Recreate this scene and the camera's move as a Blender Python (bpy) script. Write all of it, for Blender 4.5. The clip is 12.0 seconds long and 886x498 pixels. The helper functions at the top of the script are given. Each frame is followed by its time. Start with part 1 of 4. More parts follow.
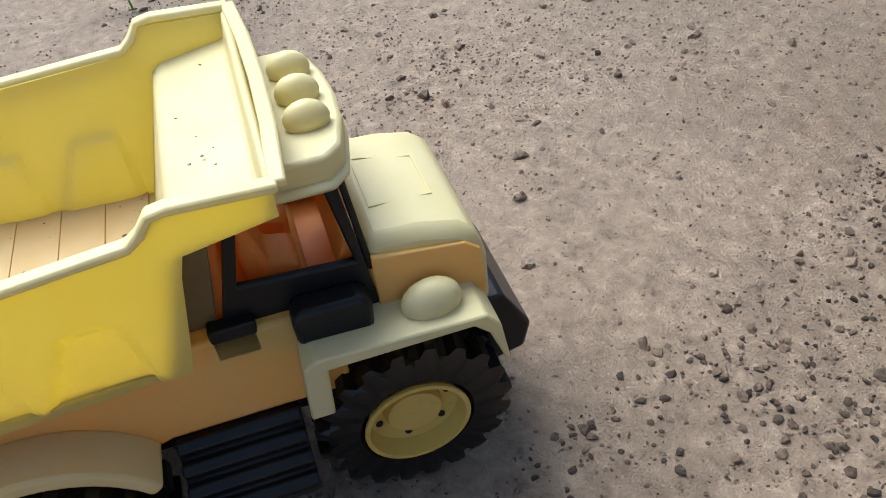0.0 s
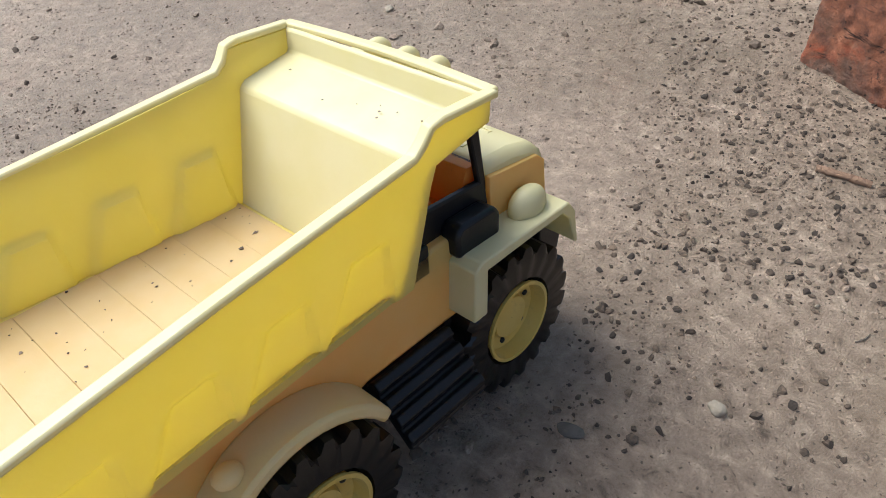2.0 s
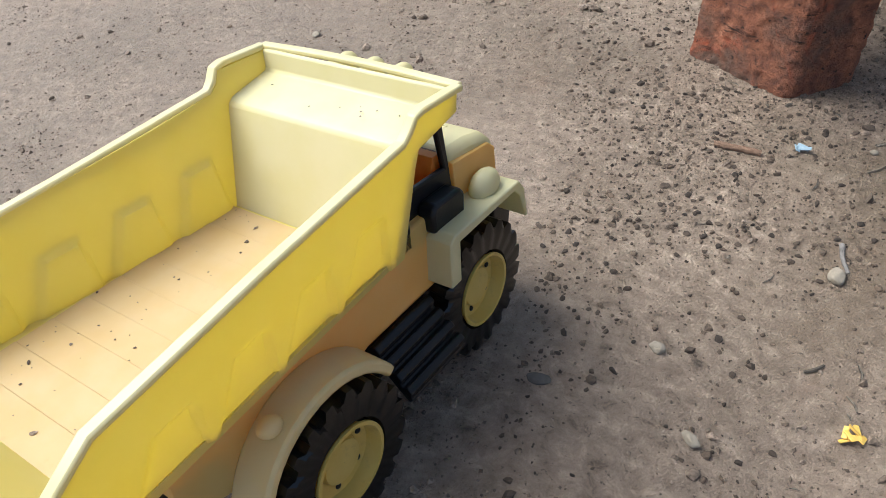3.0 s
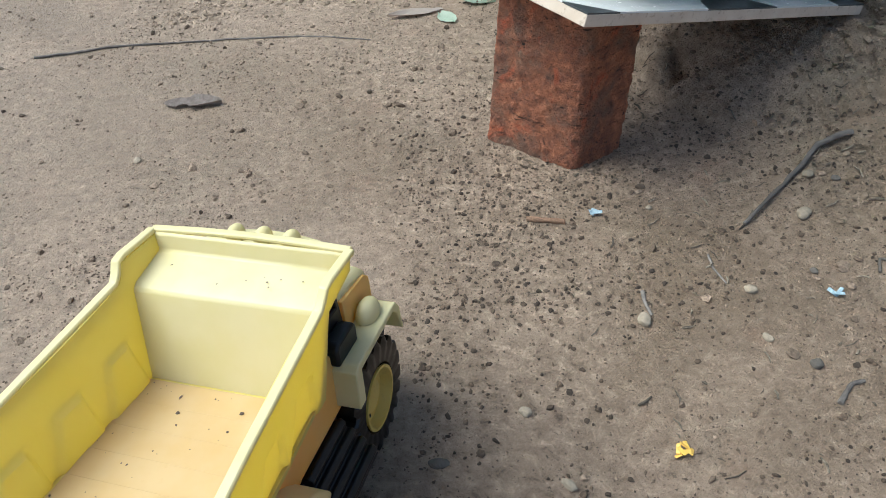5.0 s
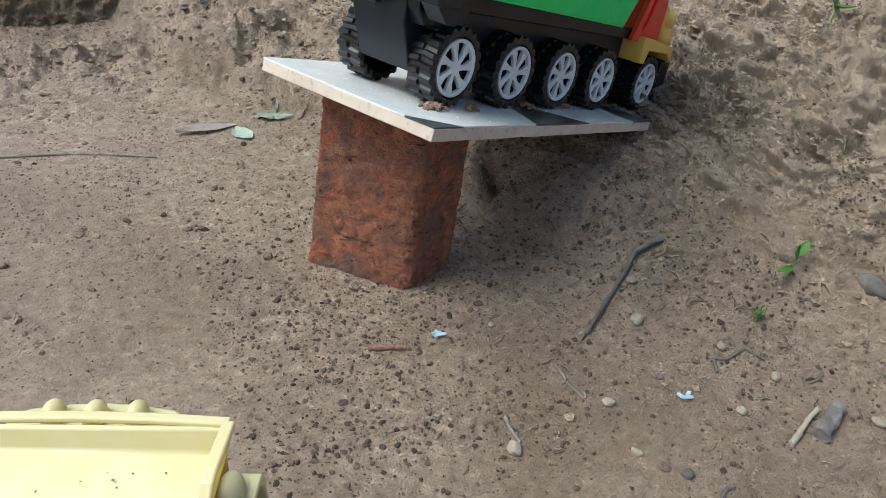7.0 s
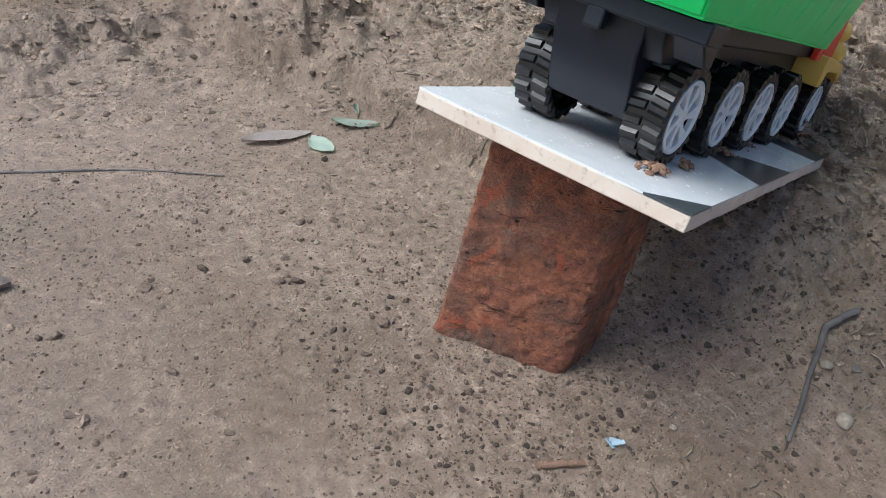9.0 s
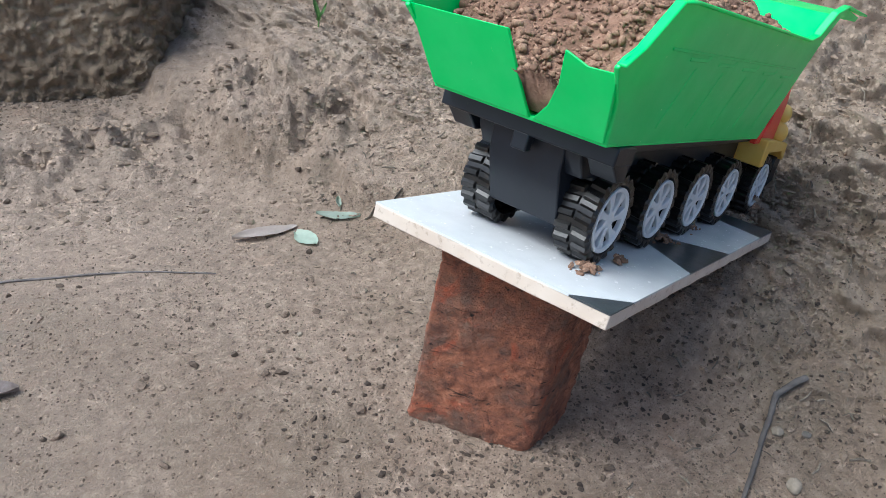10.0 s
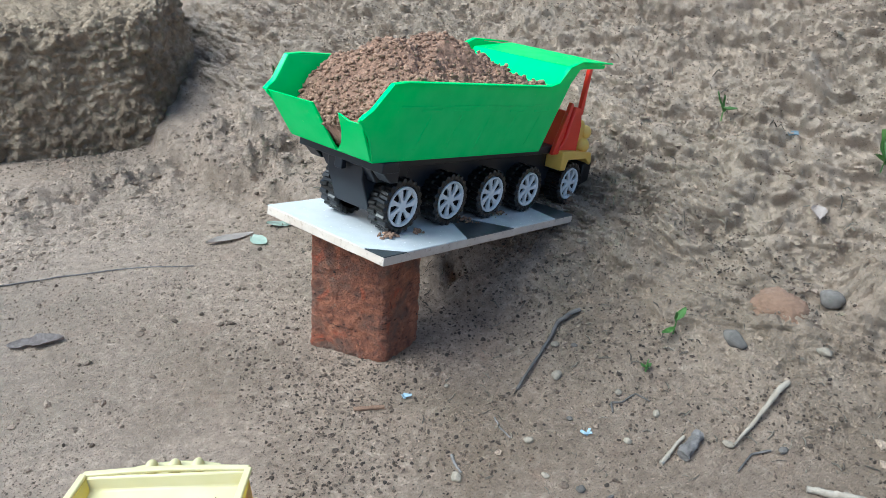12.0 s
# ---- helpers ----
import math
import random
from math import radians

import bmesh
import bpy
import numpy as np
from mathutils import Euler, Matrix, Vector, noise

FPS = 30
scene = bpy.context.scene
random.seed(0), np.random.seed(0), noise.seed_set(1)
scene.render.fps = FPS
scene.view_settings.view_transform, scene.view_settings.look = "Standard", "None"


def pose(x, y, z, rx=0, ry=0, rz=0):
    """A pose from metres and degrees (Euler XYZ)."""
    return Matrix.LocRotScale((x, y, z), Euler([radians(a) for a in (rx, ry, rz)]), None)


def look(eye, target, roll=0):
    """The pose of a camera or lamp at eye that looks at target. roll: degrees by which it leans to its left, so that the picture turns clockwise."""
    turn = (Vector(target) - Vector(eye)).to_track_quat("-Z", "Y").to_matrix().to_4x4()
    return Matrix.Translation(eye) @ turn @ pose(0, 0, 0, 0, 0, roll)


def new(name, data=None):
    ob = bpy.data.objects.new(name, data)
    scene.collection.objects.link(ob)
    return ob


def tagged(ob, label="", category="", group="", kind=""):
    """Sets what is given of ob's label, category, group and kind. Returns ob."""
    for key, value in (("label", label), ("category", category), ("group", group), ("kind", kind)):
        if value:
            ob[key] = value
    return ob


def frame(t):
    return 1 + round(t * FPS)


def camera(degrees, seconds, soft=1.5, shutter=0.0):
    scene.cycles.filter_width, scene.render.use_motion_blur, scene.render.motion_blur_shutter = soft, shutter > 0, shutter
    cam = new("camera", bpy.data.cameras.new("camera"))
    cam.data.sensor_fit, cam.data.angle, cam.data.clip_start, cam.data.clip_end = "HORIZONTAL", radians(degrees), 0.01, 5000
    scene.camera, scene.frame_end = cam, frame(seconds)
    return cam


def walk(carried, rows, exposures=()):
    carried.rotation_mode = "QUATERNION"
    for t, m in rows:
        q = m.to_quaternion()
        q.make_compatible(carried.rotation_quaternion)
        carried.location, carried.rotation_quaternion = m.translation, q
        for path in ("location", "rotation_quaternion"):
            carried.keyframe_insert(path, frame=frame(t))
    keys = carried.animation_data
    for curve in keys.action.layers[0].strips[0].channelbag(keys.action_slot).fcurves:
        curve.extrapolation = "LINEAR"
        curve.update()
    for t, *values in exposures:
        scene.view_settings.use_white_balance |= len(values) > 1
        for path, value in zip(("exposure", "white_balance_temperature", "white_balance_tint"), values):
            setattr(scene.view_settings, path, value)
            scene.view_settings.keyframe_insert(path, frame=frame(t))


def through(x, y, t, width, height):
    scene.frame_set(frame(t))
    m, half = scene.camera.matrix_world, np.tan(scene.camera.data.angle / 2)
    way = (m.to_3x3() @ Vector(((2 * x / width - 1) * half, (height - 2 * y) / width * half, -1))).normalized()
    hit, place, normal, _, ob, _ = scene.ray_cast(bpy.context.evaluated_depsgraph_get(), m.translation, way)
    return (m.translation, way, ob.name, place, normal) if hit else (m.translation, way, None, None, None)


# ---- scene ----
EXPOSURES = [(0.0, 0.93, 6050, 4), (2.5, 0.98, 6000, 4), (5.0, 0.86, 5950, -1), (6.5, 0.72, 5950, 0), (9.0, 0.68, 5750, 6), (10.5, 0.92, 5550, 3), (12.0, 0.96, 5350, -2)]
PATH = [
    (0, -0.0305, -0.2369, 0.2254, 41.46, 10.54, 49.19),
    (0.5, -0.0430, -0.2805, 0.2344, 42.40, 10.66, 39.77),
    (1, -0.0527, -0.3051, 0.2438, 43.96, 9.17, 39.25),
    (1.5, -0.0606, -0.3150, 0.2489, 43.11, 10.01, 29.43),
    (2, -0.0808, -0.3515, 0.2432, 44.52, 6.01, 20.55),
    (2.5, -0.0851, -0.3779, 0.2468, 45.55, 4.27, 13.21),
    (4.3, -0.0923, -0.3983, 0.2943, 44.98, 9.51, 11.73),
    (4.5, -0.0898, -0.3813, 0.2857, 46.05, 8.28, 8.12),
    (5, -0.1125, -0.4022, 0.3178, 46.89, 2.67, -5.61),
    (5.5, -0.1063, -0.4315, 0.3229, 53.74, 0.20, -8.78),
    (6, -0.1325, -0.4445, 0.3172, 56.55, -2.73, -12.75),
    (6.5, -0.1561, -0.4415, 0.2923, 59.27, -4.61, -17.48),
    (6.7, -0.1472, -0.4090, 0.2958, 57.86, -4.68, -20.09),
    (8.3, -0.1674, -0.2540, 0.2922, 51.57, -6.43, -23.60),
    (8.5, -0.1846, -0.2396, 0.2845, 50.68, -7.00, -22.16),
    (9, -0.1950, -0.2095, 0.2771, 52.28, -8.25, -22.31),
    (9.5, -0.1916, -0.1997, 0.2900, 53.88, -7.60, -23.49),
    (10, -0.1818, -0.2336, 0.3179, 56.36, -5.58, -22.89),
    (10.5, -0.1676, -0.2912, 0.3489, 58.38, -3.23, -21.12),
    (11, -0.1542, -0.3789, 0.3824, 60.26, -3.24, -21.85),
    (11.5, -0.1518, -0.4466, 0.4007, 59.07, -2.56, -21.08),
    (12, -0.1501, -0.4779, 0.4213, 58.39, -1.22, -22.03),
]
cam = camera(59.82, 12.0, soft=0.8)
walk(cam, [(t, pose(*p)) for t, *p in PATH], EXPOSURES)


# ---- daylight under an overcast sky ----
world = bpy.data.worlds.new("sky")
scene.world = world
world.use_nodes = True
wn = world.node_tree
sky = wn.nodes.new("ShaderNodeTexSky")
sky.sky_type = "NISHITA"
sky.sun_disc = False
sky.sun_elevation, sky.sun_rotation = radians(58), radians(-81)
sky.air_density, sky.dust_density, sky.ozone_density = 1.0, 4.0, 1.0
bg = wn.nodes["Background"]
wn.links.new(sky.outputs[0], bg.inputs[0])
bg.inputs[1].default_value = 0.098
sun_data = bpy.data.lights.new("sun", "SUN")
sun_data.energy, sun_data.angle, sun_data.color = 2.45, radians(42), (1.0, 0.97, 0.92)
sun = new("sun", sun_data)
sun.matrix_world = look((-1.20, 0.20, 2.0), (0, 0, 0))


# ---- materials ----
def ramp(nt, fac, stops):
    r = nt.nodes.new("ShaderNodeValToRGB")
    r.color_ramp.elements[0].position, r.color_ramp.elements[0].color = stops[0][0], (*stops[0][1], 1)
    r.color_ramp.elements[1].position, r.color_ramp.elements[1].color = stops[-1][0], (*stops[-1][1], 1)
    for p, c in stops[1:-1]:
        r.color_ramp.elements.new(p).color = (*c, 1)
    nt.links.new(fac, r.inputs[0])
    return r.outputs[0]


def noise_fac(nt, scale, detail=4.0, rough=0.55, coords=None, distortion=0.0):
    n = nt.nodes.new("ShaderNodeTexNoise")
    n.inputs["Scale"].default_value, n.inputs["Detail"].default_value = scale, detail
    n.inputs["Roughness"].default_value, n.inputs["Distortion"].default_value = rough, distortion
    if coords is not None:
        nt.links.new(coords, n.inputs["Vector"])
    return n.outputs["Fac"]


def mixed(nt, fac, a, b):
    m = nt.nodes.new("ShaderNodeMix")
    m.data_type = "RGBA"
    for value, slot in ((fac, 0), (a, 6), (b, 7)):
        if isinstance(value, (int, float)):
            m.inputs[slot].default_value = value
        elif isinstance(value, tuple):
            m.inputs[slot].default_value = (*value, 1)
        else:
            nt.links.new(value, m.inputs[slot])
    return m.outputs[2]


def steps(nt, fac, lo, hi):
    m = nt.nodes.new("ShaderNodeMapRange")
    m.inputs[1].default_value, m.inputs[2].default_value = lo, hi
    nt.links.new(fac, m.inputs[0])
    return m.outputs[0]


def bumped(nt, bsdf, fac, strength, distance, before=None):
    b = nt.nodes.new("ShaderNodeBump")
    b.inputs["Strength"].default_value, b.inputs["Distance"].default_value = strength, distance
    nt.links.new(fac, b.inputs["Height"])
    if before is not None:
        nt.links.new(before, b.inputs["Normal"])
    nt.links.new(b.outputs[0], bsdf.inputs["Normal"])
    return b.outputs[0]


def blank(name, rough=0.5, metal=0.0):
    m = bpy.data.materials.new(name)
    m.use_nodes = True
    b = m.node_tree.nodes["Principled BSDF"]
    b.inputs["Roughness"].default_value, b.inputs["Metallic"].default_value = rough, metal
    co = m.node_tree.nodes.new("ShaderNodeTexCoord").outputs["Object"]
    return m, m.node_tree, b, co


def plastic(name, base, second, rough, dirt=(0.2, 0.14, 0.09), dirt_from=0.62, dirt_to=0.75, dirt_most=0.5, sub=0.0, scale=60, through=None, shine=0.5):
    """Moulded plastic: a slow drift of colour, dust in patches, faint moulding grain."""
    m, nt, b, co = blank(name, rough)
    col = mixed(nt, steps(nt, noise_fac(nt, scale, 3, coords=co), 0.35, 0.65), base, second)
    d = steps(nt, noise_fac(nt, 220, 6, 0.65, co), dirt_from, dirt_to)
    mul = nt.nodes.new("ShaderNodeMath")
    mul.operation = "MULTIPLY"
    mul.inputs[1].default_value = dirt_most
    nt.links.new(d, mul.inputs[0])
    nt.links.new(mixed(nt, mul.outputs[0], col, dirt), b.inputs["Base Color"])
    r = nt.nodes.new("ShaderNodeMath")
    r.operation = "MULTIPLY_ADD"
    r.inputs[1].default_value, r.inputs[2].default_value = 0.4, rough
    nt.links.new(mul.outputs[0], r.inputs[0])
    nt.links.new(r.outputs[0], b.inputs["Roughness"])
    bumped(nt, b, noise_fac(nt, 900, 3, coords=co), 0.12, 0.0004)
    b.inputs["Specular IOR Level"].default_value = shine
    if sub:
        thin = nt.nodes.new("ShaderNodeBsdfTranslucent")
        thin.inputs["Color"].default_value = (*(through or tuple(min(1.0, 1.1 * c ** 1.25) for c in base)), 1)
        mix = nt.nodes.new("ShaderNodeMixShader")
        mix.inputs[0].default_value = sub
        nt.links.new(b.outputs[0], mix.inputs[1])
        nt.links.new(thin.outputs[0], mix.inputs[2])
        nt.links.new(mix.outputs[0], nt.nodes["Material Output"].inputs["Surface"])
    return m


def earthy(name, stops, scale, grain, rough=0.9, bump=0.6, dist=0.002, big=12.0):
    """Soil, stone, bark: two scales of colour and of relief."""
    m, nt, b, co = blank(name, rough)
    a = noise_fac(nt, scale, 8, 0.62, co, 0.3)
    c1 = ramp(nt, a, stops)
    c2 = mixed(nt, steps(nt, noise_fac(nt, big, 5, 0.6, co), 0.38, 0.66), c1, stops[0][1])
    info = nt.nodes.new("ShaderNodeObjectInfo").outputs["Random"]
    hsv = nt.nodes.new("ShaderNodeHueSaturation")
    nt.links.new(c2, hsv.inputs["Color"])
    mr = nt.nodes.new("ShaderNodeMapRange")
    mr.inputs[3].default_value, mr.inputs[4].default_value = 0.8, 1.2
    nt.links.new(info, mr.inputs[0])
    nt.links.new(mr.outputs[0], hsv.inputs["Value"])
    nt.links.new(hsv.outputs[0], b.inputs["Base Color"])
    bumped(nt, b, noise_fac(nt, grain, 8, 0.7, co), bump, dist)
    return m


def crumbly(name, dark, light, rough=0.95):
    """Loose crumbs: every one its own tone."""
    m, nt, b, co = blank(name, rough)
    isl = nt.nodes.new("ShaderNodeNewGeometry").outputs["Random Per Island"]
    c = ramp(nt, isl, [(0.0, dark), (0.55, tuple(0.5 * (p + q) for p, q in zip(dark, light))), (1.0, light)])
    c = mixed(nt, steps(nt, noise_fac(nt, 700, 4, 0.6, co), 0.4, 0.7), c, dark)
    nt.links.new(c, b.inputs["Base Color"])
    bumped(nt, b, noise_fac(nt, 1500, 4, 0.7, co), 0.5, 0.001)
    return m


def ground_material():
    m, nt, b, co = blank("damp_clay", 0.8)
    fine = noise_fac(nt, 130, 10, 0.7, co, 0.4)
    c = ramp(nt, fine, [(0.30, (0.115, 0.082, 0.059)), (0.41, (0.325, 0.237, 0.174)), (0.55, (0.450, 0.335, 0.250)), (0.70, (0.66, 0.515, 0.40))])
    # damp, darker patches and greenish film
    wet = steps(nt, noise_fac(nt, 5.5, 6, 0.6, co, 0.6), 0.46, 0.64)
    c = mixed(nt, wet, c, mixed(nt, 0.45, c, (0.21, 0.150, 0.098)))
    film = steps(nt, noise_fac(nt, 9.0, 4, 0.5, co), 0.56, 0.72)
    c = mixed(nt, film, c, mixed(nt, 0.22, c, (0.24, 0.21, 0.145)))
    red = steps(nt, noise_fac(nt, 17.0, 5, 0.6, co), 0.60, 0.74)
    c = mixed(nt, red, c, mixed(nt, 0.4, c, (0.40, 0.235, 0.16)))
    # towards the bank the colour is paler, standing in for light on it
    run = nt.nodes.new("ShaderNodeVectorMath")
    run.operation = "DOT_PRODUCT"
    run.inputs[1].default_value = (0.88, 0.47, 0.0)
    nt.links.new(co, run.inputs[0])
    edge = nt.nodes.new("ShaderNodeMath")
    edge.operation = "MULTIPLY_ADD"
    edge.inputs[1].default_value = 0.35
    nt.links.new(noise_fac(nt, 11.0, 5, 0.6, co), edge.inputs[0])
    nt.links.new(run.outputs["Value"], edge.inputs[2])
    lit_bank = steps(nt, edge.outputs[0], 0.30, 0.48)
    c = mixed(nt, lit_bank, c, mixed(nt, 0.42, c, (0.66, 0.53, 0.405)))
    across = nt.nodes.new("ShaderNodeVectorMath")
    across.operation = "DOT_PRODUCT"
    across.inputs[1].default_value = (1.0, -0.25, 0.0)
    nt.links.new(co, across.inputs[0])
    drift = nt.nodes.new("ShaderNodeMath")
    drift.operation = "MULTIPLY_ADD"
    drift.inputs[1].default_value = 0.45
    nt.links.new(noise_fac(nt, 8.0, 6, 0.65, co, 0.8), drift.inputs[0])
    nt.links.new(across.outputs["Value"], drift.inputs[2])
    # darker clay right of the brick: soft shade put into the colour
    painted_shade = steps(nt, drift.outputs[0], 0.26, 0.42)
    # paler clay on the left: the brighter light there, mixed into the colour
    c = mixed(nt, steps(nt, drift.outputs[0], 0.14, -0.06), c, mixed(nt, 0.22, c, (0.60, 0.475, 0.38)))
    keep = nt.nodes.new("ShaderNodeMath")
    keep.operation = "SUBTRACT"
    keep.use_clamp = True
    nt.links.new(painted_shade, keep.inputs[0])
    nt.links.new(lit_bank, keep.inputs[1])
    far = nt.nodes.new("ShaderNodeVectorMath")
    far.operation = "LENGTH"
    nt.links.new(co, far.inputs[0])
    local = nt.nodes.new("ShaderNodeMath")
    local.operation = "MULTIPLY"
    nt.links.new(keep.outputs[0], local.inputs[0])
    nt.links.new(steps(nt, far.outputs["Value"], 1.3, 0.5), local.inputs[1])
    c = mixed(nt, local.outputs[0], c, mixed(nt, 0.40, c, (0.150, 0.105, 0.068)))
    speck = steps(nt, noise_fac(nt, 430, 3, 0.6, co), 0.64, 0.70)
    c = mixed(nt, speck, c, (0.12, 0.088, 0.062))
    nt.links.new(c, b.inputs["Base Color"])
    r = nt.nodes.new("ShaderNodeMapRange")
    r.inputs[3].default_value, r.inputs[4].default_value = 0.66, 0.38
    nt.links.new(wet, r.inputs[0])
    nt.links.new(r.outputs[0], b.inputs["Roughness"])
    n1 = bumped(nt, b, noise_fac(nt, 95, 12, 0.74, co, 0.5), 0.95, 0.009)
    n2 = bumped(nt, b, noise_fac(nt, 420, 6, 0.7, co), 0.9, 0.0045, n1)
    # flakes of dry soil, each at its own height
    wob = nt.nodes.new("ShaderNodeTexNoise")
    wob.inputs["Scale"].default_value, wob.inputs["Detail"].default_value = 90, 4
    nt.links.new(co, wob.inputs["Vector"])
    bent = nt.nodes.new("ShaderNodeVectorMath")
    bent.operation = "MULTIPLY_ADD"
    bent.inputs[1].default_value = (0.016, 0.016, 0.016)
    nt.links.new(wob.outputs["Color"], bent.inputs[0])
    nt.links.new(co, bent.inputs[2])
    flakes = nt.nodes.new("ShaderNodeTexVoronoi")
    flakes.inputs["Scale"].default_value = 120
    nt.links.new(bent.outputs[0], flakes.inputs["Vector"])
    level = nt.nodes.new("ShaderNodeMath")
    level.operation = "MULTIPLY"
    nt.links.new(flakes.outputs["Color"], level.inputs[0])
    nt.links.new(lit_bank, level.inputs[1])
    bumped(nt, b, level.outputs[0], 1.0, 0.0045, n2)
    return m


def brick_material():
    """Old fired clay: brown skin with soot and mud, orange where it has chipped, drag lines along the bed."""
    m, nt, b, co = blank("fired_clay", 0.9)
    c = ramp(nt, noise_fac(nt, 110, 10, 0.7, co, 0.4), [(0.3, (0.11, 0.050, 0.034)), (0.43, (0.29, 0.115, 0.070)), (0.56, (0.47, 0.180, 0.098)), (0.72, (0.66, 0.29, 0.165))])
    c = mixed(nt, steps(nt, noise_fac(nt, 24, 6, 0.6, co), 0.46, 0.60), c, (0.215, 0.130, 0.094))
    c = mixed(nt, steps(nt, noise_fac(nt, 21, 6, 0.65, co, 0.7), 0.53, 0.64), c, (0.60, 0.135, 0.058))
    c = mixed(nt, steps(nt, noise_fac(nt, 60, 7, 0.7, co), 0.60, 0.72), c, (0.40, 0.27, 0.185))
    flat = nt.nodes.new("ShaderNodeMapping")
    flat.inputs["Scale"].default_value = (0.16, 0.16, 1.0)
    flat.inputs["Rotation"].default_value = (0.10, -0.12, 0.0)
    nt.links.new(co, flat.inputs["Vector"])
    drag = noise_fac(nt, 330, 6, 0.7, flat.outputs[0], 0.6)
    c = mixed(nt, steps(nt, drag, 0.60, 0.68), c, (0.035, 0.020, 0.015))
    c = mixed(nt, steps(nt, noise_fac(nt, 210, 5, 0.6, co), 0.63, 0.71), c, (0.028, 0.018, 0.014))
    nt.links.new(c, b.inputs["Base Color"])
    n1 = bumped(nt, b, noise_fac(nt, 110, 10, 0.75, co), 0.8, 0.0035)
    n2 = bumped(nt, b, drag, 0.8, 0.004, n1)
    bumped(nt, b, noise_fac(nt, 480, 6, 0.7, co), 0.9, 0.003, n2)
    return m


CLAY = ground_material()
BRICK = brick_material()
CRUMBS = crumbly("clay_crumbs", (0.075, 0.053, 0.038), (0.36, 0.268, 0.202))
BANK_CRUMBS = crumbly("bank_crumbs", (0.13, 0.095, 0.068), (0.38, 0.29, 0.215))
DARK_CRUMBS = crumbly("dark_soil_crumbs", (0.030, 0.021, 0.016), (0.17, 0.118, 0.082))
STRAW_BITS = crumbly("stalk_shreds", (0.035, 0.027, 0.021), (0.36, 0.30, 0.23))
LOAD = earthy("loose_soil", [(0.3, (0.17, 0.092, 0.058)), (0.5, (0.34, 0.195, 0.128)), (0.7, (0.46, 0.285, 0.195))], 150, 420, bump=0.9, dist=0.003)
LOAD_CRUMBS = crumbly("loose_soil_crumbs", (0.17, 0.098, 0.062), (0.44, 0.275, 0.185))
MUD = earthy("dried_mud", [(0.30, (0.19, 0.136, 0.088)), (0.44, (0.37, 0.277, 0.186)), (0.62, (0.52, 0.405, 0.285))], 70, 150, bump=1.0, dist=0.010)
CREAM = plastic("pale_yellow_plastic", (0.69, 0.60, 0.215), (0.71, 0.63, 0.26), 0.42, (0.45, 0.34, 0.14), 0.70, 0.84, 0.2, sub=0.45, through=(1.0, 0.86, 0.12))
RIM_CREAM = plastic("cream_edge_plastic", (0.67, 0.61, 0.34), (0.70, 0.64, 0.40), 0.45, (0.42, 0.32, 0.16), 0.70, 0.82, 0.2, sub=0.24, through=(1.0, 0.86, 0.26))
BED = plastic("straw_plastic", (0.60, 0.44, 0.21), (0.63, 0.49, 0.27), 0.5, (0.42, 0.28, 0.12), 0.64, 0.78, 0.25, sub=0.3, through=(0.98, 0.66, 0.2))
AMBER = plastic("amber_plastic", (0.97, 0.68, 0.22), (0.97, 0.73, 0.28), 0.40, (0.45, 0.25, 0.10), 0.66, 0.84, 0.15, sub=0.5, through=(1.0, 0.58, 0.08))
RIM_YELLOW = plastic("dull_yellow_plastic", (0.68, 0.46, 0.10), (0.72, 0.52, 0.15), 0.40, (0.25, 0.17, 0.08), 0.56, 0.76, 0.4, sub=0.15)
TAN = plastic("tan_plastic", (0.87, 0.73, 0.38), (0.89, 0.78, 0.46), 0.45, (0.42, 0.28, 0.12), 0.68, 0.84, 0.2, sub=0.4, through=(1.0, 0.76, 0.2))
ORANGE = plastic("orange_plastic", (0.92, 0.38, 0.07), (0.94, 0.46, 0.12), 0.40, sub=0.5, through=(1.0, 0.42, 0.06))
BLACK = plastic("black_plastic", (0.008, 0.008, 0.009), (0.012, 0.012, 0.013), 0.34, (0.13, 0.10, 0.075), 0.68, 0.82, 0.2, shine=0.28)
RUBBER = plastic("dusty_rubber", (0.0045, 0.0042, 0.004), (0.008, 0.007, 0.0065), 0.32, (0.15, 0.09, 0.05), 0.60, 0.74, 0.35, scale=90, shine=0.5)
SLATE = plastic("blue_black_plastic", (0.006, 0.009, 0.015), (0.009, 0.012, 0.019), 0.38, (0.14, 0.11, 0.08), 0.66, 0.80, 0.25, shine=0.4)
GREEN = plastic("green_plastic", (0.04, 0.78, 0.17), (0.06, 0.82, 0.20), 0.27, (0.28, 0.20, 0.12), 0.70, 0.84, 0.2, sub=0.2, through=(0.04, 0.85, 0.12))
OLIVE = plastic("smoky_olive_plastic", (0.13, 0.095, 0.045), (0.17, 0.13, 0.07), 0.35)
RED = plastic("red_plastic", (0.66, 0.022, 0.012), (0.72, 0.035, 0.018), 0.35)
YOLK = plastic("egg_yellow_plastic", (0.83, 0.52, 0.10), (0.85, 0.58, 0.15), 0.4, sub=0.15)
SILVER = plastic("silver_paint", (0.56, 0.57, 0.58), (0.64, 0.65, 0.66), 0.33, (0.26, 0.19, 0.13), 0.62, 0.78, 0.5)
TILE_WHITE = plastic("white_glaze", (0.60, 0.61, 0.62), (0.66, 0.67, 0.68), 0.25, (0.33, 0.25, 0.18), 0.60, 0.80, 0.35)
TILE_DARK = plastic("slate_glaze", (0.035, 0.042, 0.047), (0.060, 0.068, 0.074), 0.3, (0.22, 0.17, 0.12), 0.56, 0.76, 0.4, scale=160)
